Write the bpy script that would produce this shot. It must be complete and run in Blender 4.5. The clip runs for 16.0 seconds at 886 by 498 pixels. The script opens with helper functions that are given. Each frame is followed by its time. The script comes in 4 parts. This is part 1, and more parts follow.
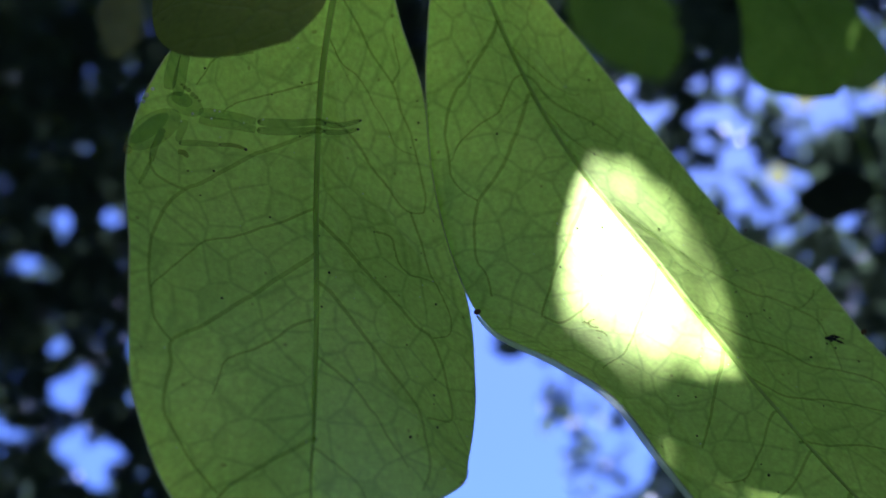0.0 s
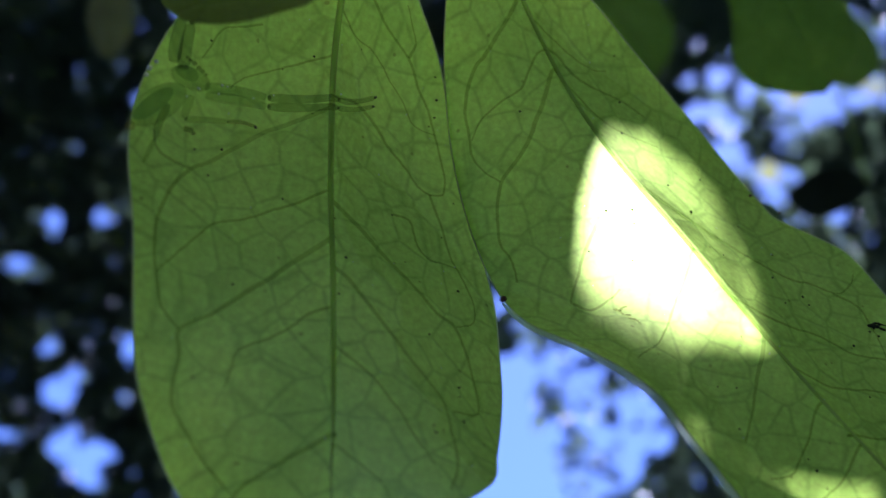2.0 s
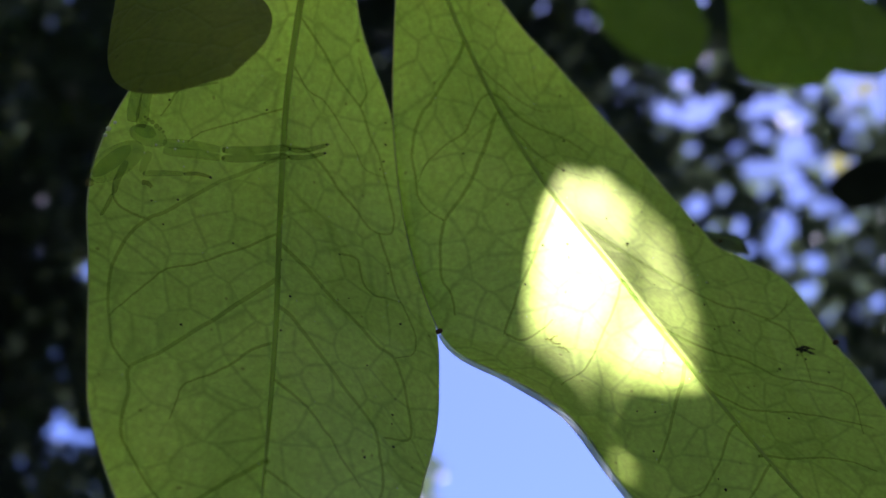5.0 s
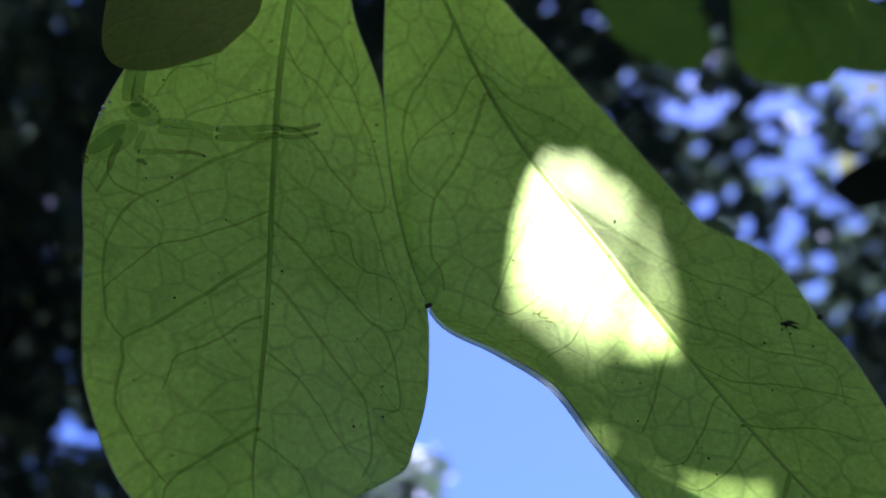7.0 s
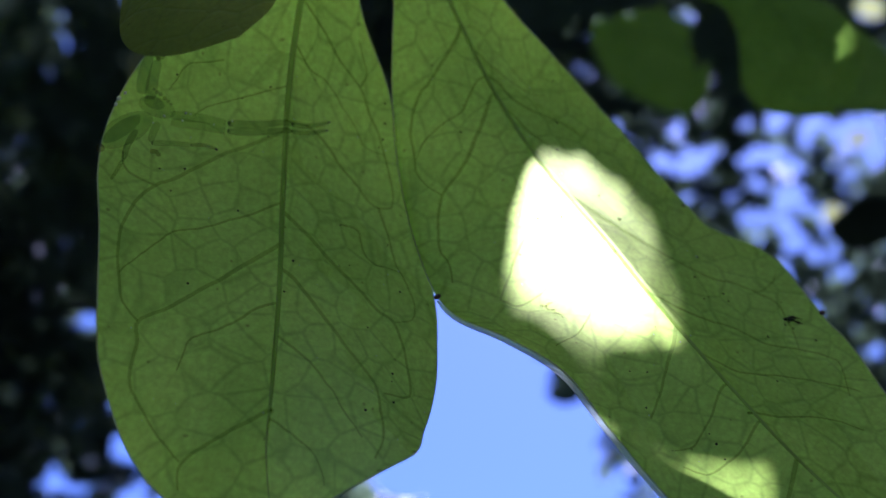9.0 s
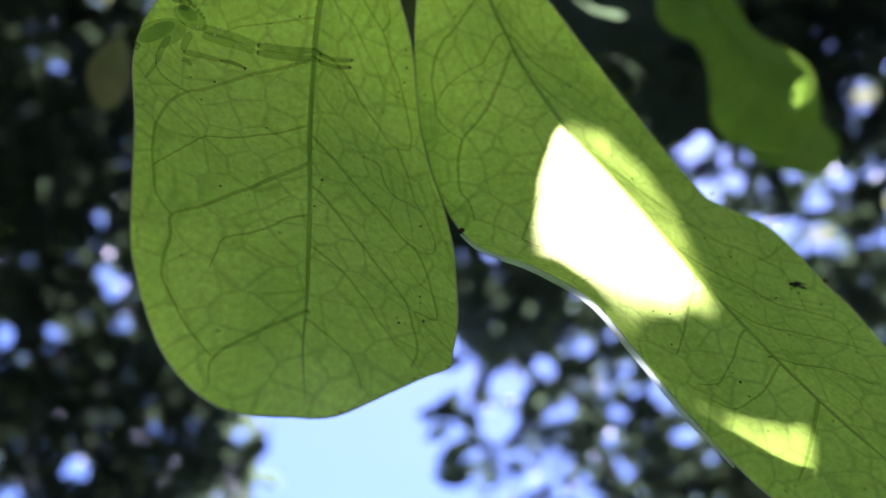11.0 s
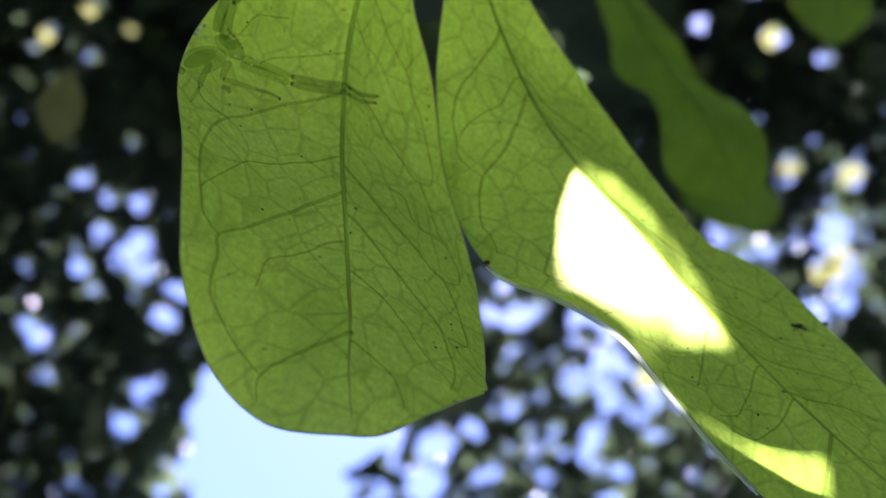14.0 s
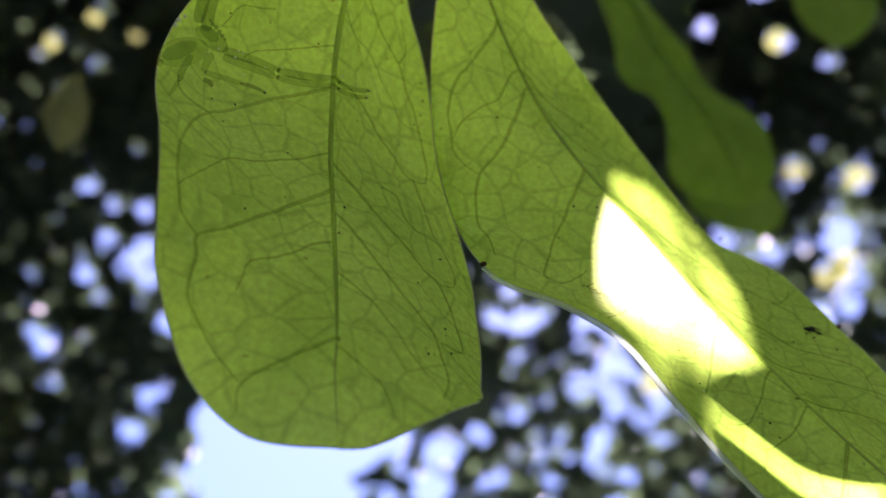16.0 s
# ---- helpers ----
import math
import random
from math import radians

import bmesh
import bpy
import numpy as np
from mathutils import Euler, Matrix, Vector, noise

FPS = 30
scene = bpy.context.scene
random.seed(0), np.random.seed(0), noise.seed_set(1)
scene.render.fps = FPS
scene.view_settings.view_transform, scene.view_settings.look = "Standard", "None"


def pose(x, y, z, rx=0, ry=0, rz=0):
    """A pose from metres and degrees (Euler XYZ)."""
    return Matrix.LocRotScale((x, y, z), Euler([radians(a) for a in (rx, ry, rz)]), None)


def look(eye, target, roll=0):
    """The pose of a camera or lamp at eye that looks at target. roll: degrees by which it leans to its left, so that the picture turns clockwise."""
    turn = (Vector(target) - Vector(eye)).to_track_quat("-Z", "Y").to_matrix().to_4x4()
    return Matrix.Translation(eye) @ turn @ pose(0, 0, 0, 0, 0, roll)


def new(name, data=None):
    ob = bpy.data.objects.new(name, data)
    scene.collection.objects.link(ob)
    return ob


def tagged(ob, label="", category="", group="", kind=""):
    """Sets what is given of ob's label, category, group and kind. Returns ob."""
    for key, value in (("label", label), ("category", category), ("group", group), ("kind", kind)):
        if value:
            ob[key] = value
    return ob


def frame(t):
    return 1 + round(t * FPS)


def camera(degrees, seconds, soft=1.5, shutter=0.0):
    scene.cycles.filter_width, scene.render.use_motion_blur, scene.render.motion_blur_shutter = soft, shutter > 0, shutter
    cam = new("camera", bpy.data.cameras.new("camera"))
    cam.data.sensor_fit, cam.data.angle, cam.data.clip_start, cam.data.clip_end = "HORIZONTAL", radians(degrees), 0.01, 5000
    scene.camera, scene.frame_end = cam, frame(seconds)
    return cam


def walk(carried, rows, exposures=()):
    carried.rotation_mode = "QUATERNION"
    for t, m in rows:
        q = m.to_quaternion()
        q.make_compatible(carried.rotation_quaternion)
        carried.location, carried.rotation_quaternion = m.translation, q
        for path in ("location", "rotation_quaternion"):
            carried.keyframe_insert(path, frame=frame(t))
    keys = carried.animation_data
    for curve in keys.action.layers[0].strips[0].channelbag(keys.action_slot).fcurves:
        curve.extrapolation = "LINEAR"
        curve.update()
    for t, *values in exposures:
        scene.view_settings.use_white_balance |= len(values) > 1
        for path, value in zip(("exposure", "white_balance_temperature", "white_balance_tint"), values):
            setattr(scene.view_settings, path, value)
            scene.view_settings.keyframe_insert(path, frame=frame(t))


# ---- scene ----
# ---------------------------------------------------------------- camera
cam = camera(41.3, 16.0)
cam.data.dof.use_dof = True
cam.data.dof.focus_distance = 0.186
cam.data.dof.aperture_fstop = 15.5
cam.data.dof.aperture_blades = 0
PATH = [
    (0, -0.0022, 0.0035, 1.6036, 127.97, 0.04, -0.05),
    (0.5, -0.0022, 0.0035, 1.6036, 127.87, 0.15, 0.09),
    (1, -0.0022, 0.0035, 1.6036, 128.06, 0.17, 0.26),
    (1.5, -0.0022, 0.0035, 1.6036, 128.10, 0.40, 0.12),
    (2, -0.0022, 0.0035, 1.6036, 127.86, 0.50, -0.20),
    (2.5, -0.0022, 0.0035, 1.6036, 127.92, 0.44, 0.10),
    (3, -0.0022, 0.0035, 1.6036, 127.88, 0.30, -0.08),
    (3.5, 0.0073, 0.0003, 1.6002, 127.99, 0.11, 0.58),
    (4, 0.0168, -0.0029, 1.5967, 127.95, -0.37, 1.93),
    (6.5, 0.0215, -0.0045, 1.5950, 127.90, -1.06, 3.65),
    (7, 0.0215, -0.0045, 1.5950, 127.93, -0.98, 3.70),
    (7.5, 0.0215, -0.0045, 1.5950, 128.17, -0.75, 4.16),
    (8, 0.0215, -0.0045, 1.5950, 128.52, -0.67, 4.62),
    (10.5, -0.0089, 0.0139, 1.5724, 134.14, 0.10, -1.88),
    (11, -0.0143, 0.0172, 1.5684, 134.87, 0.52, -3.36),
    (11.5, -0.0187, 0.0199, 1.5650, 135.68, 0.68, -4.72),
    (12, -0.0219, 0.0218, 1.5627, 136.56, 1.06, -5.83),
    (12.5, -0.0232, 0.0226, 1.5617, 137.26, 1.66, -6.58),
    (13, -0.0232, 0.0226, 1.5617, 137.96, 1.98, -6.82),
    (13.5, -0.0232, 0.0226, 1.5617, 137.96, 2.00, -6.90),
    (14, -0.0232, 0.0226, 1.5617, 137.84, 1.97, -6.91),
    (14.5, -0.0232, 0.0226, 1.5617, 137.54, 1.72, -7.22),
    (15, -0.0232, 0.0226, 1.5617, 137.74, 1.91, -6.91),
    (15.5, -0.0232, 0.0226, 1.5617, 137.80, 2.08, -6.74),
    (16, -0.0232, 0.0226, 1.5617, 138.09, 1.95, -6.53),
]
SWAY = [
    (0, -0.0021, 0.0042, 0.0036),
    (0.5, -0.0008, 0.0024, 0.0027),
    (1, -0.0008, 0.0033, 0.0016),
    (1.5, -0.0007, -0.0024, -0.0017),
    (2, 0.0026, -0.0061, -0.0017),
    (2.5, 0.0010, -0.0015, -0.0024),
    (3, 0.0009, 0.0001, -0.0021),
    (3.5, 0.0029, 0.0004, -0.0042),
    (4, 0.0035, 0.0002, -0.0056),
    (6.5, 0.0032, 0.0019, -0.0035),
    (7, 0.0013, 0.0007, -0.0004),
    (7.5, -0.0021, -0.0009, 0.0021),
    (8, -0.0024, -0.0017, 0.0018),
    (10.5, -0.0037, 0.0066, 0.0060),
    (11, -0.0076, -0.0007, 0.0006),
    (11.5, -0.0037, -0.0034, -0.0001),
    (12, -0.0042, -0.0057, -0.0007),
    (12.5, -0.0024, -0.0005, 0.0040),
    (13, -0.0005, 0.0010, 0.0056),
    (13.5, 0.0014, -0.0001, 0.0042),
    (14, 0.0000, 0.0027, 0.0006),
    (14.5, 0.0005, 0.0028, -0.0009),
    (15, 0.0029, 0.0004, -0.0022),
    (15.5, 0.0010, -0.0022, -0.0052),
    (16, -0.0029, -0.0040, -0.0061),
]
SHADE_SWAY = [
    (0, -2.3, -1.4), (0.5, -1.3, 0.6), (1, -1.7, -0.2), (1.5, -0.7, 3.6), (2, 3.4, 5.8), (2.5, 1.5, 1.4), (3, 0.9, -0.2), (3.5, 2.3, -1.4), (4, 4.4, -3.5), (6.5, 3.1, -3.6), (7, 1.2, -0.4), (7.5, -2.6, 4.4), (8, -3.0, 5.1),
    (10.5, -5.2, -3.2), (11, -6.7, 1.4), (11.5, -1.8, 2.6), (12, -2.4, 4.6), (12.5, -2.0, 1.7), (13, -0.3, 0.5), (13.5, 1.5, 0.3), (14, 0.0, -3.3), (14.5, 1.0, -4.7), (15, 4.8, -3.5), (15.5, 5.0, -3.2), (16, 4.7, -3.8),
]
# how far the added blocking leaf has swung aside, as a share
SWUNG = ((0, 0), (13.5, 0), (14, 0.08), (14.5, 0.25), (15, 0.5), (15.5, 0.75), (16, 0.9))
EXPOSURES = [
    (0, 2.73, 4550, 47), (0.5, 2.73, 4550, 49), (1, 2.78, 4450, 38), (1.5, 2.78, 4500, 39), (2, 2.83, 4650, 44), (2.5, 2.83, 5050, 53), (3, 2.88, 5100, 53), (4, 2.83, 5150, 52), (6.5, 2.68, 4950, 51), (7.5, 2.68, 4350, 49), (8.2, 2.68, 4400, 50), (10.2, 2.73, 4950, 51), (10.5, 2.86, 5000, 52), (11, 3.51, 5150, 44), (12, 3.46, 5050, 39), (12.5, 3.46, 5350, 45), (14, 3.61, 5400, 43), (14.5, 3.66, 5550, 45), (16, 3.61, 5700, 48),
]
walk(cam, [(t, pose(x, y, z, rx, ry, rz)) for t, x, y, z, rx, ry, rz in PATH], EXPOSURES)

# ---------------------------------------------------------------- light
SUN = Vector((0.11, 0.42, 0.90)).normalized()
world = bpy.data.worlds.new("sky")
scene.world = world
world.use_nodes = True
wn = world.node_tree
sky = wn.nodes.new("ShaderNodeTexSky")
sky.sky_type = "NISHITA"
sky.sun_disc = False
sky.sun_elevation = math.asin(SUN.z)
sky.sun_rotation = math.atan2(SUN.x, SUN.y)
sky.altitude = 1200
sky.air_density, sky.dust_density, sky.ozone_density = 1.0, 1.1, 3.2
wn.links.new(sky.outputs[0], wn.nodes["Background"].inputs[0])
wn.nodes["Background"].inputs[1].default_value = 0.029
lamp = bpy.data.lights.new("sun", "SUN")
lamp.energy, lamp.angle, lamp.color = 5.0, radians(0.53), (1.0, 0.94, 0.82)
sun = new("sun", lamp)
sun.matrix_world = look(SUN * 20, (0, 0, 0))

from mathutils.bvhtree import BVHTree

# ---------------------------------------------------------------- materials
def shader(name):
    m = bpy.data.materials.new(name)
    m.use_nodes = True
    m.node_tree.nodes.clear()
    return m, m.node_tree.nodes, m.node_tree.links


def ramp(ns, ls, src, stops):
    r = ns.new("ShaderNodeValToRGB")
    while len(r.color_ramp.elements) < len(stops):
        r.color_ramp.elements.new(0.5)
    for e, (p, c) in zip(r.color_ramp.elements, stops):
        e.position, e.color = p, (*c, 1) if len(c) == 3 else c
    ls.new(src, r.inputs[0])
    return r.outputs[0]


def mixc(ns, ls, mode, fac, a, b):
    n = ns.new("ShaderNodeMix")
    n.data_type, n.blend_type = "RGBA", mode
    for sock, val in ((n.inputs[0], fac), (n.inputs[6], a), (n.inputs[7], b)):
        if isinstance(val, (int, float)):
            sock.default_value = val
        elif isinstance(val, tuple):
            sock.default_value = (*val, 1)
        else:
            ls.new(val, sock)
    return n.outputs[2]


def leaf_material(name, through_col, face_col, share=0.6, rough=0.42, net=0.55, cells=135.0, specks=0.5, ahead=0.0):
    """A living leaf: light soaks through it, the face has a waxy sheen, fine nerves form a net."""
    m, ns, ls = shader(name)
    co = ns.new("ShaderNodeTexCoord").outputs["Object"]
    warp = ns.new("ShaderNodeTexNoise")
    warp.inputs["Scale"].default_value = 70
    warp.inputs["Detail"].default_value = 1
    ls.new(co, warp.inputs[0])
    vm = ns.new("ShaderNodeVectorMath")
    vm.operation = "MULTIPLY_ADD"
    vm.inputs[1].default_value = (0.0035, 0.0035, 0.0)
    ls.new(warp.outputs["Color"], vm.inputs[0])
    ls.new(co, vm.inputs[2])
    flat = ns.new("ShaderNodeMapping")
    flat.inputs["Scale"].default_value = (1, 1, 0.0)
    ls.new(vm.outputs[0], flat.inputs[0])

    def edges(scale, width):
        v = ns.new("ShaderNodeTexVoronoi")
        v.feature = "DISTANCE_TO_EDGE"
        v.inputs["Scale"].default_value = scale
        ls.new(flat.outputs[0], v.inputs["Vector"])
        return ramp(ns, ls, v.outputs["Distance"], [(0.0, (0, 0, 0)), (width, (1, 1, 1))]), v.outputs["Distance"]

    (big, swell), (small, _) = edges(cells, 0.07), edges(cells * 2.7, 0.09)
    patch = ns.new("ShaderNodeTexNoise")
    patch.inputs["Scale"].default_value = 45
    patch.inputs["Detail"].default_value = 6
    ls.new(co, patch.inputs[0])
    tone = ramp(ns, ls, patch.outputs[0], [(0.3, (0.80, 0.84, 0.74)), (0.5, (0.95, 0.96, 0.95)), (0.72, (1.12, 1.06, 1.2))])
    fleck = ns.new("ShaderNodeTexNoise")
    fleck.inputs["Scale"].default_value = 900
    fleck.inputs["Detail"].default_value = 2
    ls.new(co, fleck.inputs[0])
    grain = ramp(ns, ls, fleck.outputs[0], [(0.3, (0.85, 0.85, 0.85)), (0.7, (1.07, 1.07, 1.07))])
    col = mixc(ns, ls, "MULTIPLY", 1.0, through_col, tone)
    col = mixc(ns, ls, "MULTIPLY", 1.0, col, grain)
    lo = tuple(1 - net * k for k in (0.62, 0.5, 0.62))
    col = mixc(ns, ls, "MULTIPLY", 1.0, col, mixc(ns, ls, "MIX", big, lo, (1.0, 1.0, 1.0)))
    lo2 = tuple(1 - 0.3 * net * k for k in (0.62, 0.5, 0.62))
    col = mixc(ns, ls, "MULTIPLY", 1.0, col, mixc(ns, ls, "MIX", small, lo2, (1.0, 1.0, 1.0)))
    dots = ns.new("ShaderNodeTexVoronoi")
    dots.inputs["Scale"].default_value = 210
    ls.new(flat.outputs[0], dots.inputs["Vector"])
    dark = ramp(ns, ls, dots.outputs["Distance"], [(0.045, (0.25, 0.22, 0.12)), (0.075, (1, 1, 1))])
    col = mixc(ns, ls, "MULTIPLY", specks, col, dark)
    face = mixc(ns, ls, "MULTIPLY", 1.0, face_col, tone)
    bump = ns.new("ShaderNodeBump")
    bump.inputs["Strength"].default_value = 0.35
    bump.inputs["Distance"].default_value = 0.0004
    hm = ns.new("ShaderNodeMath")
    hm.operation = "MULTIPLY_ADD"
    hm.inputs[1].default_value = 0.5
    ls.new(fleck.outputs[0], hm.inputs[0])
    ls.new(big, hm.inputs[2])
    ls.new(hm.outputs[0], bump.inputs["Height"])
    pb = ns.new("ShaderNodeBsdfPrincipled")
    pb.inputs["Roughness"].default_value = rough
    pb.inputs["Specular IOR Level"].default_value = 0.45
    ls.new(face, pb.inputs["Base Color"])
    ls.new(bump.outputs[0], pb.inputs["Normal"])
    # the blade bulges a little between its nerves
    pillow = ns.new("ShaderNodeBump")
    pillow.inputs["Strength"].default_value = 0.14
    pillow.inputs["Distance"].default_value = 0.0008
    rise = ns.new("ShaderNodeMath")
    rise.operation = "MULTIPLY_ADD"
    rise.inputs[1].default_value = 0.9
    ls.new(patch.outputs[0], rise.inputs[0])
    ls.new(swell, rise.inputs[2])
    ls.new(rise.outputs[0], pillow.inputs["Height"])
    tr = ns.new("ShaderNodeBsdfTranslucent")
    ls.new(col, tr.inputs[0])
    ls.new(pillow.outputs[0], tr.inputs["Normal"])
    thru = tr.outputs[0]
    if ahead:
        # part of the light goes on nearly straight through the blade
        rf = ns.new("ShaderNodeBsdfRefraction")
        rf.inputs["Roughness"].default_value, rf.inputs["IOR"].default_value = 0.70, 0.76
        ls.new(mixc(ns, ls, "MIX", 0.8, col, (0.96, 0.84, 0.42)), rf.inputs["Color"])
        am = ns.new("ShaderNodeMixShader")
        am.inputs[0].default_value = ahead
        ls.new(thru, am.inputs[1])
        ls.new(rf.outputs[0], am.inputs[2])
        thru = am.outputs[0]
    mx = ns.new("ShaderNodeMixShader")
    mx.inputs[0].default_value = share
    ls.new(pb.outputs[0], mx.inputs[1])
    ls.new(thru, mx.inputs[2])
    out = ns.new("ShaderNodeOutputMaterial")
    ls.new(mx.outputs[0], out.inputs[0])
    return m


def plain(name, base, rough=0.6, spec=0.4, vary=0.25, scale=60, passes=None, share=0.0, clear=0.0):
    m, ns, ls = shader(name)
    no = ns.new("ShaderNodeTexNoise")
    no.inputs["Scale"].default_value = scale
    no.inputs["Detail"].default_value = 5
    ls.new(ns.new("ShaderNodeTexCoord").outputs["Object"], no.inputs[0])
    tone = ramp(ns, ls, no.outputs[0], [(0.3, (1 - vary,) * 3), (0.7, (1 + vary,) * 3)])
    pb = ns.new("ShaderNodeBsdfPrincipled")
    pb.inputs["Roughness"].default_value = rough
    pb.inputs["Specular IOR Level"].default_value = spec
    ls.new(mixc(ns, ls, "MULTIPLY", 1.0, base, tone), pb.inputs["Base Color"])
    last = pb.outputs[0]
    if passes:
        tr = ns.new("ShaderNodeBsdfTranslucent")
        ls.new(mixc(ns, ls, "MULTIPLY", 1.0, passes, tone), tr.inputs[0])
        mx = ns.new("ShaderNodeMixShader")
        mx.inputs[0].default_value = share
        ls.new(last, mx.inputs[1])
        ls.new(tr.outputs[0], mx.inputs[2])
        last = mx.outputs[0]
    if clear:
        tp = ns.new("ShaderNodeBsdfTransparent")
        tp.inputs[0].default_value = (0.92, 0.95, 0.86, 1)
        mx = ns.new("ShaderNodeMixShader")
        mx.inputs[0].default_value = clear
        ls.new(last, mx.inputs[1])
        ls.new(tp.outputs[0], mx.inputs[2])
        last = mx.outputs[0]
    out = ns.new("ShaderNodeOutputMaterial")
    ls.new(last, out.inputs[0])
    return m


LEAF = leaf_material("leaf_blade", (0.67, 0.93, 0.095), (0.10, 0.17, 0.035), share=0.85, net=0.44, cells=165.0, ahead=0.07)
# darker copy of leaf_blade with the shade put into its colours
LEAF_FAR = leaf_material("leaf_shade_painted", (0.27, 0.46, 0.03), (0.03, 0.05, 0.015), share=0.7, rough=0.6, net=0.3)
# darker, less translucent copy of leaf_blade
LEAF_NEAR = leaf_material("leaf_dark", (0.26, 0.29, 0.03), (0.05, 0.06, 0.02), share=0.6, rough=0.6, net=0.2)
VEIN = plain("leaf_vein", (0.08, 0.13, 0.03), 0.5, 0.3, passes=(0.42, 0.57, 0.10), share=0.88, clear=0.71)
MIDRIB = plain("leaf_midrib", (0.12, 0.17, 0.06), 0.45, 0.35, passes=(0.50, 0.64, 0.15), share=0.85, clear=0.25)
MARGIN = plain("leaf_margin", (0.34, 0.40, 0.26), 0.5, 0.4, passes=(0.8, 0.86, 0.5), share=0.8, clear=0.4)
CROWN = plain("canopy_leaf", (0.10, 0.125, 0.115), 0.6, 0.35, scale=3, vary=0.5, passes=(0.085, 0.125, 0.05), share=0.4)
# near-black: the gloom round this leaf is put into its colour
GLOOM = plain("leaf_painted_gloom", (0.018, 0.024, 0.016), 0.75, 0.15, scale=40)
# for unseen leaves added to send yellow-green light down on the pair
GLOW_LEAF = plain("unseen_glow_leaf", (0.16, 0.20, 0.05), 0.5, 0.3, scale=4, vary=0.3, passes=(0.62, 0.70, 0.11), share=0.75)
BARK = plain("bark", (0.10, 0.075, 0.05), 0.9, 0.2, scale=25)
# darkened: the tree's shade is put into the grass colour
GRASS_SHADE = plain("grass", (0.035, 0.05, 0.02), 0.9, 0.2, scale=4, vary=0.4)
BROWN = plain("scorched_edge", (0.055, 0.024, 0.014), 0.8, 0.2)
SOOT = plain("dark_speck", (0.008, 0.008, 0.006), 0.7, 0.2)
SPIDER = plain("spider_skin", (0.16, 0.24, 0.08), 0.35, 0.4, scale=400, passes=(0.45, 0.60, 0.18), share=0.6, clear=0.89)
SPIDER_SHIN = plain("spider_shin", (0.10, 0.13, 0.06), 0.4, 0.4, scale=400, passes=(0.22, 0.30, 0.12), share=0.5, clear=0.83)
SPIDER_BODY = plain("spider_abdomen", (0.03, 0.14, 0.03), 0.4, 0.4, scale=500, passes=(0.14, 0.40, 0.10), share=0.6, clear=0.88)
# near-white beads: the glint is put into their colour
GLINT_BEAD = plain("pale_glint_bead", (0.75, 0.76, 0.7), 0.08, 0.9, vary=0.05)
SUNLIT = plain("sunlit_leaf", (0.05, 0.06, 0.008), 0.8, 0.08, scale=3, vary=0.4, passes=(0.115, 0.12, 0.035), share=0.65)
OLIVE = plain("olive_leaf", (0.10, 0.10, 0.045), 0.6, 0.3, scale=60, passes=(0.24, 0.24, 0.09), share=0.5)
SPIDER_DARK = plain("spider_claw", (0.02, 0.025, 0.015), 0.5, 0.4)
SPIDER_RUST = plain("spider_rust", (0.34, 0.18, 0.06), 0.5, 0.3, passes=(0.6, 0.36, 0.08), share=0.55, clear=0.78)
# pale colour stands in for the sky's sheen on leaf rims
RIM_SHEEN = plain("curled_rim_sheen", (0.45, 0.5, 0.45), 0.35, 0.5, passes=(0.8, 0.86, 0.75), share=0.75, clear=0.3)
SCAR = plain("reddish_scar", (0.22, 0.07, 0.03), 0.7, 0.2, passes=(0.8, 0.40, 0.28), share=0.7, clear=0.74)


# ---------------------------------------------------------------- helpers
def mesh_of(name, verts, faces, mat, smooth=True):
    me = bpy.data.meshes.new(name)
    me.from_pydata([tuple(v) for v in verts], [], faces)
    me.materials.append(mat)
    if smooth:
        me.polygons.foreach_set("use_smooth", [True] * len(me.polygons))
    me.update()
    return me


def part(name, me, parent, label=""):
    ob = new(name, me)
    ob.parent = parent
    return tagged(ob, label) if label else ob


def spline(pts, n):
    """n points on a smooth curve through pts, evenly spaced in the curve's own count."""
    p = np.array(pts, float)
    p = np.vstack([2 * p[0] - p[1], p, 2 * p[-1] - p[-2]])
    out = []
    for s in np.linspace(0, len(pts) - 1 - 1e-9, n):
        i = int(s)
        t = s - i
        a, b, c, d = p[i:i + 4]
        out.append(0.5 * (2 * b + (c - a) * t + (2 * a - 5 * b + 4 * c - d) * t * t + (3 * b - a - 3 * c + d) * t ** 3))
    return np.array(out)


def even(pts, n):
    """n points on the smooth curve through pts, evenly spaced along its length."""
    q = spline(pts, 400)
    s = np.r_[0, np.cumsum(np.linalg.norm(np.diff(q, axis=0), axis=1))]
    return np.array([[np.interp(x, s, q[:, k]) for k in range(q.shape[1])] for x in np.linspace(0, s[-1], n)])


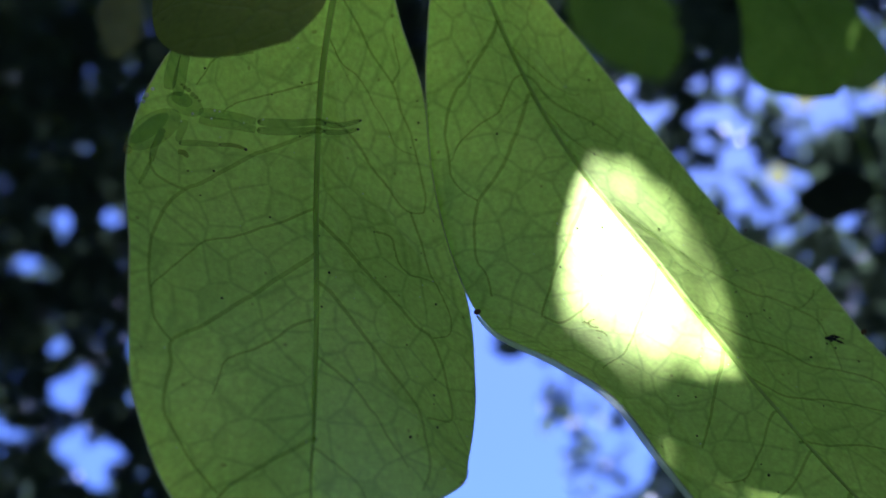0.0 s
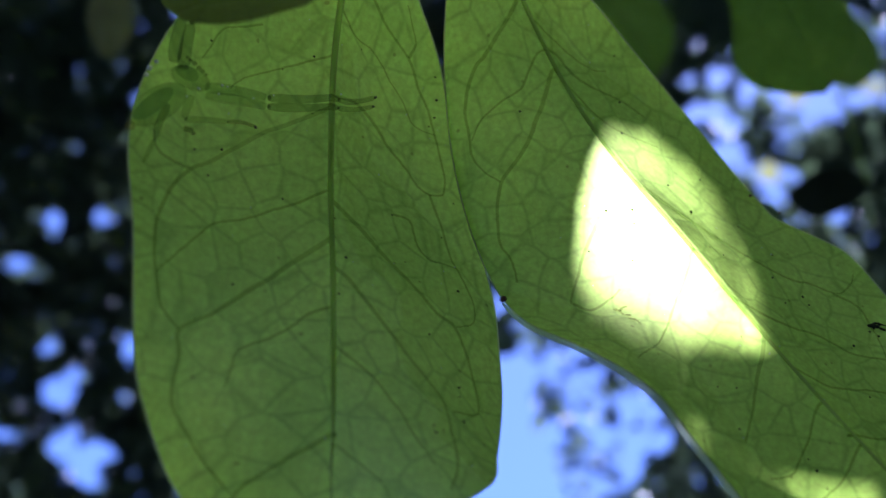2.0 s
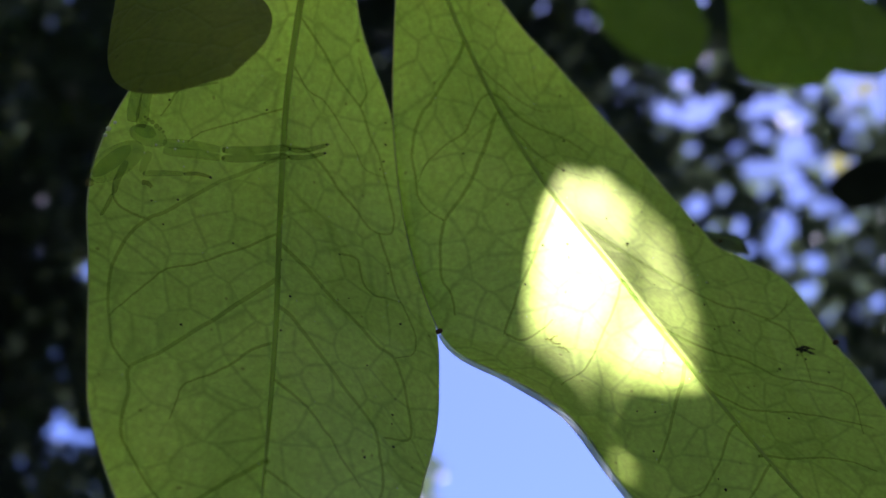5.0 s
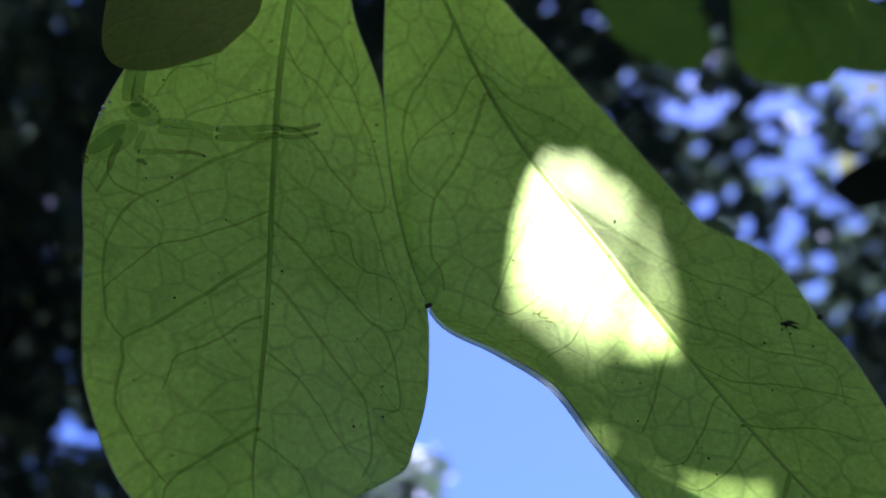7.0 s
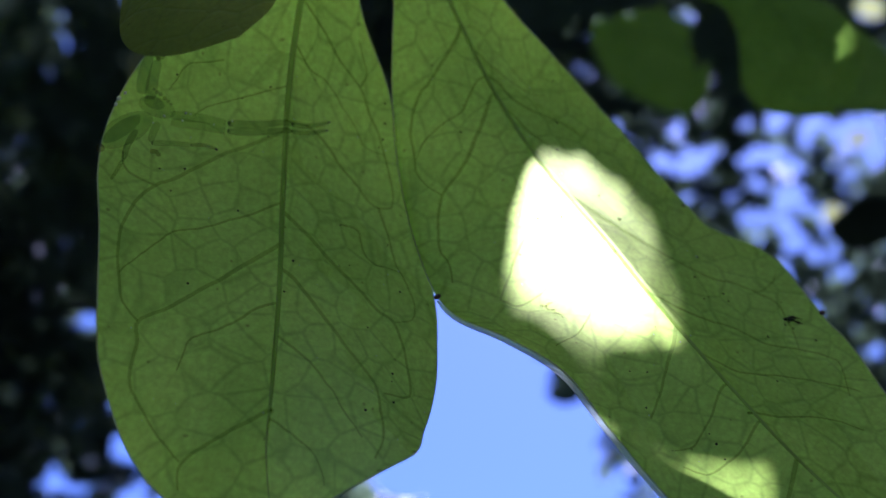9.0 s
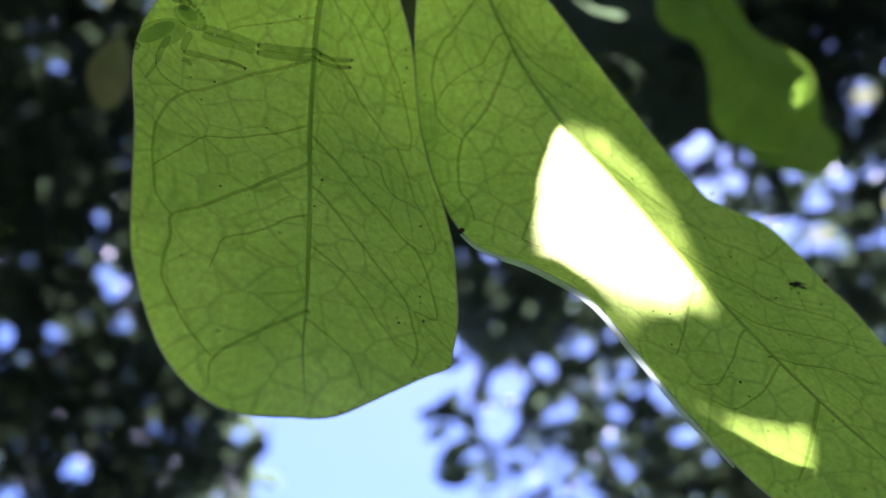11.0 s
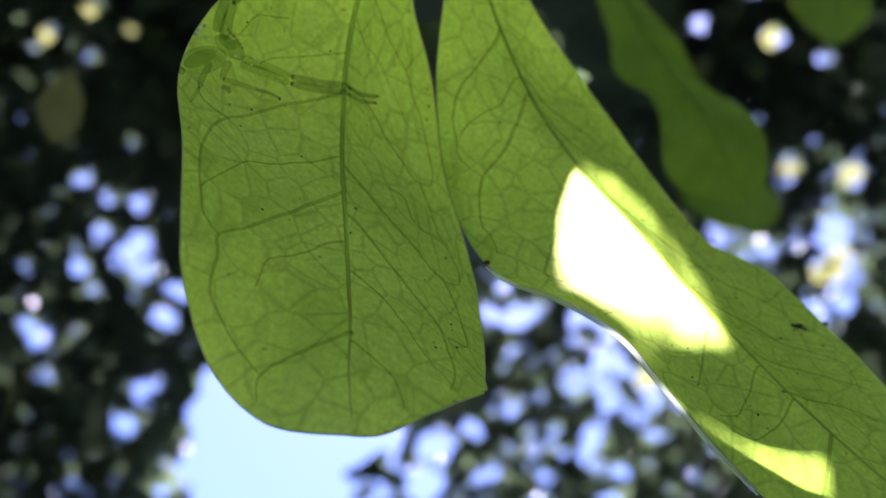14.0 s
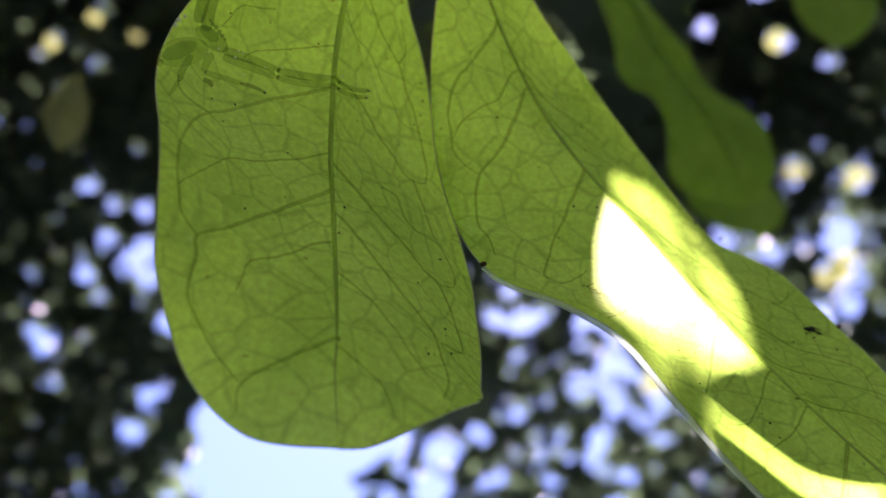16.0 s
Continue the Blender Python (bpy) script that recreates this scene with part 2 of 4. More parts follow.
def tube(name, pts, radii, mat, sides=7, arc=(0, 360), flat=1.0, up=(0, 0, 1)):
    """A tapered tube, or only an arch of it, along pts."""
    pts = np.array(pts, float)
    up = np.array(up, float)
    closed = arc[1] - arc[0] >= 360
    m = sides if closed else sides + 1
    verts, faces = [], []
    tg = np.gradient(pts, axis=0)
    for p, t, r in zip(pts, tg, radii):
        t = t / (np.linalg.norm(t) + 1e-12)
        a = np.cross(t, up)
        a /= np.linalg.norm(a) + 1e-12
        b = np.cross(a, t)
        for k in range(m):
            w = radians(arc[0] + (arc[1] - arc[0]) * k / sides)
            verts.append(p + r * (math.cos(w) * a + flat * math.sin(w) * b))
    for i in range(len(pts) - 1):
        for k in range(sides):
            j, l = (k + 1) % m, i * m
            faces.append((l + k, l + j, l + m + j, l + m + k))
    if closed:
        faces.append(tuple(range(m))[::-1])
        faces.append(tuple(range((len(pts) - 1) * m, len(pts) * m)))
    return mesh_of(name, verts, faces, mat)


def ball(name, centre, axes, mat, rings=10, segs=14):
    """An ellipsoid with the three half-axes as vectors."""
    c, (a, b, d) = np.array(centre, float), [np.array(v, float) for v in axes]
    verts, faces = [c + d], []
    for i in range(1, rings):
        th = math.pi * i / rings
        for k in range(segs):
            ph = 2 * math.pi * k / segs
            verts.append(c + math.sin(th) * (math.cos(ph) * a + math.sin(ph) * b) + math.cos(th) * d)
    verts.append(c - d)
    for k in range(segs):
        faces.append((0, 1 + k, 1 + (k + 1) % segs))
        for i in range(rings - 2):
            p, q = 1 + i * segs, 1 + (i + 1) * segs
            faces.append((p + k, q + k, q + (k + 1) % segs, p + (k + 1) % segs))
        p = 1 + (rings - 2) * segs
        faces.append((p + k, len(verts) - 1, p + (k + 1) % segs))
    return mesh_of(name, verts, faces, mat)


class Blade:
    """A leaf blade in its own frame (millimetres in, metres out): two margins and the midrib between them."""

    def __init__(self, left, mid, right, bulge=(((0, 0.6),),) * 2, quilt=0.25, rows=110, cols=18, seed=0.0):
        L, M, R = even(left, rows) / 1000, even(mid, rows) / 1000, even(right, rows) / 1000
        self.left, self.mid, self.right = L, M, R
        self.verts, self.faces = [], []
        for i in range(rows):
            taper = min(1, i / 12, (rows - 1 - i) / 12)
            for k in range(-cols, cols + 1):
                s = abs(k) / cols
                p = M[i] * (1 - s) + (L[i] if k < 0 else R[i]) * s
                vs, bs = zip(*(bulge[0] if k < 0 else bulge[1]))
                b = np.interp(1000 * p[1], vs, bs)
                q = noise.noise(Vector((p[0] * 95 + seed, p[1] * 95, seed))) * quilt * 4 * s * (1 - s)
                p = p + np.array([0, 0, (b * 4 * s * (1 - s) * taper + q) / 1000])
                self.verts.append(p)
        w = 2 * cols + 1
        for i in range(rows - 1):
            for k in range(w - 1):
                a = i * w + k
                self.faces.append((a, a + w, a + w + 1, a + 1))
        bm = bmesh.new()
        vs = [bm.verts.new(v) for v in self.verts]
        for f in self.faces:
            bm.faces.new([vs[i] for i in f])
        self.tree = BVHTree.FromBMesh(bm)
        bm.free()

    def on(self, u, v, lift=0.0):
        """The place on the face at (u, v) millimetres, lifted by that many millimetres."""
        hit = self.tree.ray_cast(Vector((u / 1000, v / 1000, 0.2)), Vector((0, 0, -1)))[0]
        if hit is None:
            hit = self.tree.find_nearest(Vector((u / 1000, v / 1000, 0)))[0]
        return np.array([u / 1000, v / 1000, hit.z + lift / 1000])


# ---------------------------------------------------------------- the two leaves
MOVERS = []


def frame_at(c, u, v, n):
    m = Matrix((u, v, n)).transposed().to_4x4()
    m.translation = c
    q = m.to_quaternion()
    return Matrix.LocRotScale(Vector(c), q, None)


def hung(name, m, label, category, group=""):
    ob = tagged(new(name), label, category, group)
    ob.matrix_basis = m
    MOVERS.append((ob, m))
    return ob


def vein_on(blade, name, pts, parent, r0, r1, n=40, mat=None):
    # a vein that begins beside the midrib springs from it
    gap = np.linalg.norm(1000 * blade.mid[:, :2] - np.array(pts[0]), axis=1)
    if 0.4 < gap.min() < 6:
        k = max(0, int(gap.argmin()) - int(0.5 * gap.min()))
        pts = [tuple(1000 * blade.mid[k, :2])] + list(pts)
    q = spline(pts, n)
    # veins waver a little and never run quite smooth
    q = q + np.array([[0.3 * noise.noise(Vector((0.25 * u, 0.25 * v, k))) + 0.12 * noise.noise(Vector((0.9 * u, 0.9 * v, k))) for k in (1.5, 8.5)] for u, v in q]) * np.minimum(1, np.linspace(0, 4, n))[:, None]
    p = [blade.on(u, v, 0.05) for u, v in q]
    r = np.linspace(r0, r1, n) / 1000
    return part(name, tube(name, p, r, mat or VEIN, 6, (0, 180), 0.25), parent)


def build_leaf(m, curves, veins, label, bulge, seed, ribs=(0.75, 0.3)):
    leaf = hung("leaf", m, label, "leaf", "pair of hanging leaves")
    b = Blade(*curves, bulge=bulge, seed=seed)
    part("blade", mesh_of("blade", b.verts, b.faces, LEAF), leaf)
    for side, name in ((b.left, "margin"), (b.right, "margin")):
        part(name, tube(name, side, [0.00013] * len(side), MARGIN, 5), leaf, "pale thickened leaf margin")
    rib = [b.on(1000 * p[0], 1000 * p[1], 0.02) for p in b.mid[:-2]]
    part("midrib", tube("midrib", rib, np.linspace(ribs[0], ribs[1], len(rib)) * np.minimum(1, np.linspace(5, 0.25, len(rib))) / 1000, MIDRIB, 8, (0, 180), 0.45), leaf,
         "raised darker green midrib")
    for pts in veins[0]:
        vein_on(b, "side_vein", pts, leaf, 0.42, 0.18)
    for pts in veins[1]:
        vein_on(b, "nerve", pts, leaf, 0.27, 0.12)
    return leaf, b


BROAD_M = frame_at((-0.0168, 0.1439, 1.7073), (0.884, 0.468, 0.0), (0.001, -0.003, 1.0), (0.468, -0.884, -0.003))
BROAD_LEFT = [(-12, 84, 40), (-15, 66, 27), (-20, 48, 15.5), (-26, 37.8, 9.3), (-30.6, 31.4, 6.7), (-33.1, 24, 3.7), (-34.2, 15.5, 1.2), (-33.6, 7, 0.4), (-31.1, -4.2, 0.2), (-27.9, -18.3, -2.8), (-25.4, -25.4, -5.2), (-18, -36.1, -8.6), (-9, -42.8, -7.6), (1.5, -43.8, -2.5)]
BROAD_MID = [(-12, 84, 40), (-10.8, 66, 27), (-7.2, 40, 7.5), (-3.9, 17, 0), (-2.1, -5, -0.5), (-1.6, -26, 0.9), (-1.1, -35, 0.2), (1.5, -43.8, -2.5)]
BROAD_RIGHT = [(-12, 84, 40), (-5, 66, 26), (2.8, 54.4, 12.5), (10.8, 45.4, 5.8), (13.5, 41.3, 3.5), (19.2, 27.2, -2), (25.6, 10.8, -5), (27.3, 3, -5.3), (27.5, -5.1, -5), (26.9, -12.3, -3.8), (25.3, -19.3, -2), (23, -25.7, 0.5), (20.9, -30.8, 2.9), (15.4, -35.5, 3), (5.8, -42.4, -1.2), (1.5, -43.8, -2.5)]
BROAD = (BROAD_LEFT, BROAD_MID, BROAD_RIGHT)
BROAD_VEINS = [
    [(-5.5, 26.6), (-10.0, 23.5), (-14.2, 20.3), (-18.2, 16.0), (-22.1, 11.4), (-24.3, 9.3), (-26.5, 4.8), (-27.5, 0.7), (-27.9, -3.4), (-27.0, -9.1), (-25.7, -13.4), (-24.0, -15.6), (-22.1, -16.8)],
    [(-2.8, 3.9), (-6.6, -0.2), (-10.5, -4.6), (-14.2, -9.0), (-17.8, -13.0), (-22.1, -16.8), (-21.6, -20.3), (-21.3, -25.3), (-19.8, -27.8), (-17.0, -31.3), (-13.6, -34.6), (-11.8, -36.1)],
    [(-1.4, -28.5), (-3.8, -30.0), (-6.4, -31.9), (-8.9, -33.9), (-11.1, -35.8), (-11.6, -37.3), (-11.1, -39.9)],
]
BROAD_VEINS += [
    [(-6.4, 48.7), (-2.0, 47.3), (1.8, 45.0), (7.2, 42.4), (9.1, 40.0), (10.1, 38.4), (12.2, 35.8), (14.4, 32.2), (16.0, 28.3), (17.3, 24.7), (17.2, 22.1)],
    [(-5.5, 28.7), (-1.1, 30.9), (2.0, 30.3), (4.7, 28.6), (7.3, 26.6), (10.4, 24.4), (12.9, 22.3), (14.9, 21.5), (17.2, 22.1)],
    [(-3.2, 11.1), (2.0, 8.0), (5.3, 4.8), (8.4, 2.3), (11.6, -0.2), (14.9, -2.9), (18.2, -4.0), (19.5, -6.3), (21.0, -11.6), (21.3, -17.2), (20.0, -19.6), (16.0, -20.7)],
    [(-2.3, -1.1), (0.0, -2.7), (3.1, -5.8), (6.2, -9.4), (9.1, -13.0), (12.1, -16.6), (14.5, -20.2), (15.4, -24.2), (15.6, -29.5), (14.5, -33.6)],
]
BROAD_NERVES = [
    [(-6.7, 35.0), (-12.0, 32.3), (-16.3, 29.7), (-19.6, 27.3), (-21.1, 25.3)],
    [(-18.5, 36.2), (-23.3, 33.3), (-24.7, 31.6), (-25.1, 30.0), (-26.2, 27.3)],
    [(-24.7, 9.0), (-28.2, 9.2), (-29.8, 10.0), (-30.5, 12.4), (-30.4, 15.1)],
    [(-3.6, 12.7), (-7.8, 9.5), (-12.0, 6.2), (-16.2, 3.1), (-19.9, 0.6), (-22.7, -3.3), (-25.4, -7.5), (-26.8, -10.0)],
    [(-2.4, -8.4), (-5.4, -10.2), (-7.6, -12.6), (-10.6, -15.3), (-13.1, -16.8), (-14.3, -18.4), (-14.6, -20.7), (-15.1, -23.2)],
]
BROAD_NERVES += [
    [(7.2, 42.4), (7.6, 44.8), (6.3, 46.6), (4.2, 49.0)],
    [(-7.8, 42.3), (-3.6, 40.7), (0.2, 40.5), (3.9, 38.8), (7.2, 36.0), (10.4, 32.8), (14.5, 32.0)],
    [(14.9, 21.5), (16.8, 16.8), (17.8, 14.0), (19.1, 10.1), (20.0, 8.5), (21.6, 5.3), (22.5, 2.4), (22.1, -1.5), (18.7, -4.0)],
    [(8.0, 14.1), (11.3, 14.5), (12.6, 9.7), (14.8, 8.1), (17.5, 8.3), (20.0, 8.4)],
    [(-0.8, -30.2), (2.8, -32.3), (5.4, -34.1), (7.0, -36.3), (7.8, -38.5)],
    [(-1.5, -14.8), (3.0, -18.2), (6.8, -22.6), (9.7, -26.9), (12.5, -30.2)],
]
LONG_M = frame_at((0.0323, 0.1564, 1.7126), (0.756, 0.134, 0.641), (-0.62, -0.168, 0.767), (0.211, -0.977, -0.044))
LONG_LEFT = [(16, 84, 26), (8.5, 71, 18), (2.7, 63, 12.1), (-5, 51.5, 2.6), (-12.6, 37.8, -3.8), (-19.3, 22.9, -5.8), (-24.4, 9.7, -1.7), (-22.6, -1.9, 3.3), (-20.1, -12, 4.8), (-20.9, -23.3, 4.8), (-20.9, -36.9, 3.7), (-19.1, -51.9, 2.8), (-13, -66, 3.5), (-2, -78, 5), (2, -84, 6)]
LONG_MID = [(16, 84, 26), (14.6, 67, 15.5), (13.6, 57, 9.1), (11.8, 41, 2.6), (9.5, 24, 0.3), (7.2, 4.4, 0.8), (5.4, -6.5, 1.3), (3.3, -25.8, 1.9), (1, -46, 4), (2, -70, 5.5), (2, -84, 6)]
LONG_RIGHT = [(16, 84, 26), (21.5, 67, 16), (25.9, 53.7, 7.2), (29, 46.5, 2.9), (34, 29.8, -5), (36.8, 12.8, -10.6), (37.2, 5.4, -11.7), (37, 1.4, -11.4), (40.2, -9, -9.4), (39.5, -15, -8.3), (34.1, -27, -4.8), (32.5, -34.2, -3.6), (24, -51, 0.5), (16, -65, 3), (2, -84, 6)]
LONG = (LONG_LEFT, LONG_MID, LONG_RIGHT)
LONG_VEINS = [
    [(11.2, 53.4), (6.0, 51.0), (1.7, 48.9), (-2.0, 47.5), (-6.1, 44.1), (-7.8, 40.6), (-9.7, 36.7), (-10.0, 33.1), (-9.0, 30.4)],
    [(10.7, 41.3), (4.6, 36.8), (-0.1, 33.8), (-4.4, 31.8), (-8.7, 30.5), (-11.9, 27.3), (-14.0, 24.8), (-15.7, 21.6), (-16.6, 18.2), (-18.9, 14.6)],
    [(9.2, 21.6), (4.2, 18.6), (-0.8, 15.8), (-6.9, 12.2), (-14.9, 6.9)],
    [(4.0, -15.5), (0.8, -17.7), (-2.3, -19.6), (-6.2, -22.1), (-12.5, -25.4)],
    [(0.8, -44.0), (-4.2, -46.9), (-8.7, -49.2), (-13.4, -51.1)],
    [(14.2, 43.6), (15.0, 40.3), (17.1, 37.4), (20.3, 34.5), (23.4, 31.3), (25.0, 28.6)],
]
LONG_NERVES = [
    [(9.1, 44.6), (3.4, 41.2), (-2.3, 41.1), (-5.5, 40.3), (-8.4, 38.8)],
    [(0.8, -36.0), (-2.5, -37.2), (-7.0, -37.9), (-12.0, -37.3), (-14.7, -34.3)],
    [(1.3, -28.0), (-3.9, -30.6), (-10.6, -32.8), (-14.2, -31.4)],
    [(-14.6, 6.8), (-12.1, 4.3), (-6.0, 4.5)],
    [(6.4, 2.0), (-1.0, -2.5), (-9.0, -6.0), (-15.5, -6.5)],
]
LONG_NERVES += [
    [(13.4, 50.1), (15.5, 46.4), (17.9, 42.8), (20.8, 39.5), (23.4, 38.6)],
    [(11.9, 37.6), (13.2, 33.2), (15.6, 28.0), (22.6, 22.6)],
    [(9.0, 18.0), (14.0, 8.0), (22.9, -7.9), (27.0, -11.5), (30.0, -15.6), (33.9, -15.7), (37.0, -14.5)],
    [(29.3, -15.2), (30.4, -19.4), (27.8, -24.7), (24.4, -29.2)],
    [(6.0, -8.0), (11.4, -14.2), (17.3, -19.5), (20.1, -24.8), (24.4, -29.2), (27.6, -33.9), (26.4, -36.8), (22.0, -40.7)],
    [(4.5, -22.0), (8.5, -26.7), (15.8, -31.1), (20.7, -36.0), (24.6, -41.2)],
    [(1.5, -33.8), (7.3, -37.3), (14.3, -41.4), (17.9, -46.6)],
]
BROAD_BULGE = (((-36, 0.6), (-17, 0.2), (8, -1.9), (22, -2.9), (40, -2.5), (60, 0)), ((-30, 0), (-20, 1.6), (0, 1.5), (12, -0.5), (22, -2.4), (38, -2.8), (60, 0)))
SCARS = [[(-9.6, 2.5), (-9.0, 1.9), (-9.2, 0.9), (-8.4, 0.1)], [(-9.0, 1.7), (-8.2, 2.0), (-7.4, 1.7)], [(-9.3, -0.1), (-8.6, -1.1), (-8.8, -2.1)]]
LONG_BULGE = (((-48, 0), (-30, -1.2), (-15, -2.8), (2, -4.2), (12, -2.2), (20, -0.4), (31, 1.6), (45, 2), (60, 0)), ((-40, -1.6), (-26, -2.8), (-10, -2.3), (4, -0.9), (25, -1.0), (42, -1.2), (60, 0)))
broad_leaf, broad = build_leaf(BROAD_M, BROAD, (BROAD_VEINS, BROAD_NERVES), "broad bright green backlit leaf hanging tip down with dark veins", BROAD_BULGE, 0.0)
long_leaf, long_b = build_leaf(LONG_M, LONG, (LONG_VEINS, LONG_NERVES), "long bright green folded leaf hanging askew with sunlit patch", LONG_BULGE, 7.3, (0.5, 0.25))

# curled-over waxy rim of the long leaf, sky sheen put in its colour
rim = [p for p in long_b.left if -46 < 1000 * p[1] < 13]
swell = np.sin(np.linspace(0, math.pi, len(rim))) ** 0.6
part("curled_rim_sheen", tube("curled_rim_sheen", np.array(rim) + (-0.0002, 0, -0.0004), 0.0002 + 0.0005 * swell, RIM_SHEEN, 8, flat=0.6), long_leaf, "curled leaf rim with sky sheen in its pale colour")

# worn lower rim of the broad leaf, its sheen put in the pale colour
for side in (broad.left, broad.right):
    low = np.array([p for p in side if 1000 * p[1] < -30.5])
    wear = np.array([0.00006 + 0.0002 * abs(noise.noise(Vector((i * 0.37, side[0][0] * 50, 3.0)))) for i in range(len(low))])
    part("worn_rim_sheen", tube("worn_rim_sheen", low + (0, -0.0001, 0.0), wear, RIM_SHEEN, 6, flat=0.7), broad_leaf, "worn leaf rim with sky sheen in its pale colour")

# scorched nicks on the margin and stray specks on the faces
for u, v, r in ((-23.8, 13.2, 0.7), (36.3, 8.0, 0.4), (37.4, 2.2, 0.4), (34.5, -26.2, 0.7)):
    p = long_b.on(u, v, 0.12)
    part("scorched_nick", ball("scorched_nick", p, ((r / 1000, 0, 0), (0, 0.7 * r / 1000, 0), (0, 0, 0.00025)), BROWN, 6, 9), long_leaf, "brown scorched nick")
for u, v, r in ((6.0, -42.1, 0.5), (15.2, -35.4, 0.4), (20.7, -30.9, 0.5), (3.2, -43.4, 0.35)):
    part("nick", ball("nick", broad.on(u, v, 0.05), ((r / 1000, 0.2 * r / 1000, 0), (0, 0.5 * r / 1000, 0), (0, 0, 0.0002)), SCAR, 6, 9), broad_leaf, "small reddish nick in the margin")
for pts in SCARS:
    part("scar", tube("scar", [long_b.on(u, v, 0.03) for u, v in spline(pts, 9)], np.array([1, 2.4, 1.4, 2.8, 1.2, 2.4, 1, 2, 1]) / 10000, SCAR, 5, flat=0.4), long_leaf, "fine reddish brown scar")
rng = random.Random(4)
# pale beads strewn over both faces as painted glints
for leaf, b, area, count in ((broad_leaf, broad, (-26, 24, -36, 42), 30), (long_leaf, long_b, (-14, 26, -40, 50), 30)):
    for _ in range(count):
        u, v, r = rng.uniform(*area[:2]), rng.uniform(*area[2:]), rng.uniform(0.05, 0.11)
        part("glint", ball("glint", b.on(u, v, 0.06), ((r / 1000, 0, 0), (0, r / 1000, 0), (0, 0, r / 1000)), GLINT_BEAD, 4, 6), leaf)
for leaf, b, area, count in ((broad_leaf, broad, (-26, 24, -30, 42), 26), (long_leaf, long_b, (-12, 30, -40, 50), 34)):
    for _ in range(count):
        u, v, r = rng.uniform(*area[:2]), rng.uniform(*area[2:]), rng.uniform(0.12, 0.26)
        p = b.on(u, v, 0.05)
        part("speck", ball("speck", p, ((r / 1000, 0, 0), (0, r / 1000, 0), (0, 0, r / 2000)), SOOT, 4, 6), leaf)
for pts in ([(28.0, -22.8), (28.8, -23.7), (30.0, -24.2)], [(28.7, -23.0), (29.3, -24.6), (29.7, -25.7)], [(28.2, -24.0), (29.4, -23.2), (30.6, -25.0)]):
    part("husk", tube("husk", [long_b.on(u, v, 0.3) for u, v in spline(pts, 8)], [0.00015, 0.00032, 0.0003, 0.00016, 0.0002, 0.00022, 0.0001, 0.00006], SOOT, 6), long_leaf, "dry black insect husk")

# ---------------------------------------------------------------- the spider on the broad leaf
spider = hung("spider", BROAD_M, "small translucent green spider resting on the broad leaf", "spider")


def sp(u, v, h):
    return broad.on(u, v, h)


def oval(name, a, b, half, high, mat, label=""):
    """A body lying on the leaf from a to b (u, v, height), so wide and so high."""
    p, q = sp(*a), sp(*b)
    along = (q - p) / 2
    across = np.cross(along, (0, 0, 1))
    across *= half / 1000 / np.linalg.norm(across)
    return part(name, ball(name, (p + q) / 2, (along, across, np.array((0, 0, high / 1000))), mat, 12, 18), spider, label)


oval("abdomen", (-34.3, 10.6, 1.5), (-28.0, 20.8, 1.6), 2.5, 1.4, SPIDER, "long pale translucent green abdomen")
oval("heart_mark", (-34.0, 11.4, 1.6), (-29.6, 19.4, 1.7), 1.25, 1.0, SPIDER_BODY, "dark green mark along the abdomen")
oval("head", (-30.4, 21.6, 1.5), (-24.2, 23.4, 1.5), 2.0, 1.3, SPIDER, "rounded translucent green head plate")
oval("head_mark", (-29.8, 22.4, 1.6), (-26.2, 23.4, 1.6), 1.2, 0.9, SPIDER_BODY, "darker green patch on the head")
part("spinneret", ball("spinneret", sp(-34.2, 10.4, 1.2), ((0.0007, 0, 0), (0, 0.0008, 0), (0, 0, 0.0005)), SPIDER_RUST, 6, 8), spider, "orange spinneret")
for u, v, r in ((-28.6, 24.9, 0.26), (-28.0, 24.8, 0.36), (-27.3, 24.8, 0.42), (-26.5, 24.6, 0.42), (-25.8, 24.5, 0.36), (-25.2, 24.3, 0.28)):
    part("eye_spot", ball("eye_spot", sp(u, v, 1.6), ((r / 1000, 0, 0), (0, r / 1000, 0), (0, 0, r / 1200)), SPIDER_RUST, 5, 7), spider)
# pale beads stand in for glints and a white tuft
for u, v, r in ((-25.8, 21.5, 0.24), (-22.5, 23.7, 0.2), (-22.7, 22.2, 0.2), (-21.7, 23.9, 0.16), (-27.3, 19.3, 0.13), (-20.7, 19.7, 0.12), (-17.5, 23.6, 0.11), (-14.6, 25.2, 0.13), (-4.6, 28.2, 0.14), (-33.8, 18.6, 0.34), (-33.6, 19.8, 0.42), (-32.9, 21.2, 0.3)):
    part("bead", ball("bead", sp(u, v, 2.0), ((r / 1000, 0, 0), (0, r / 1000, 0), (0, 0, r / 1000)), GLINT_BEAD, 6, 8), spider, "tiny pale bead in place of a white glint")


def leg(segments, widths, mats=None):
    root = None
    for i, (s, w) in enumerate(zip(segments, widths)):
        q = spline(s, 12)
        pts = [sp(u, v, h) for u, v, h in q]
        taper = np.array([0.8, 1.02, 1.12, 1.13, 1.12, 1.08, 1.04, 1.0, 0.97, 0.94, 0.9, 0.72])
        me = tube("leg_joint" if root else "leg", pts, taper * w / 2000, (mats or {}).get(i, SPIDER), 10)
        if root is None:
            root = part("leg", me, spider)
        else:
            part("leg_joint", me, root)
            part("knee", ball("knee", pts[0], ((0.26 * w / 1000, 0, 0), (0, 0.3 * w / 1000, 0), (0, 0, 0.28 * w / 1000)), SPIDER_RUST, 6, 8), root)
    return root


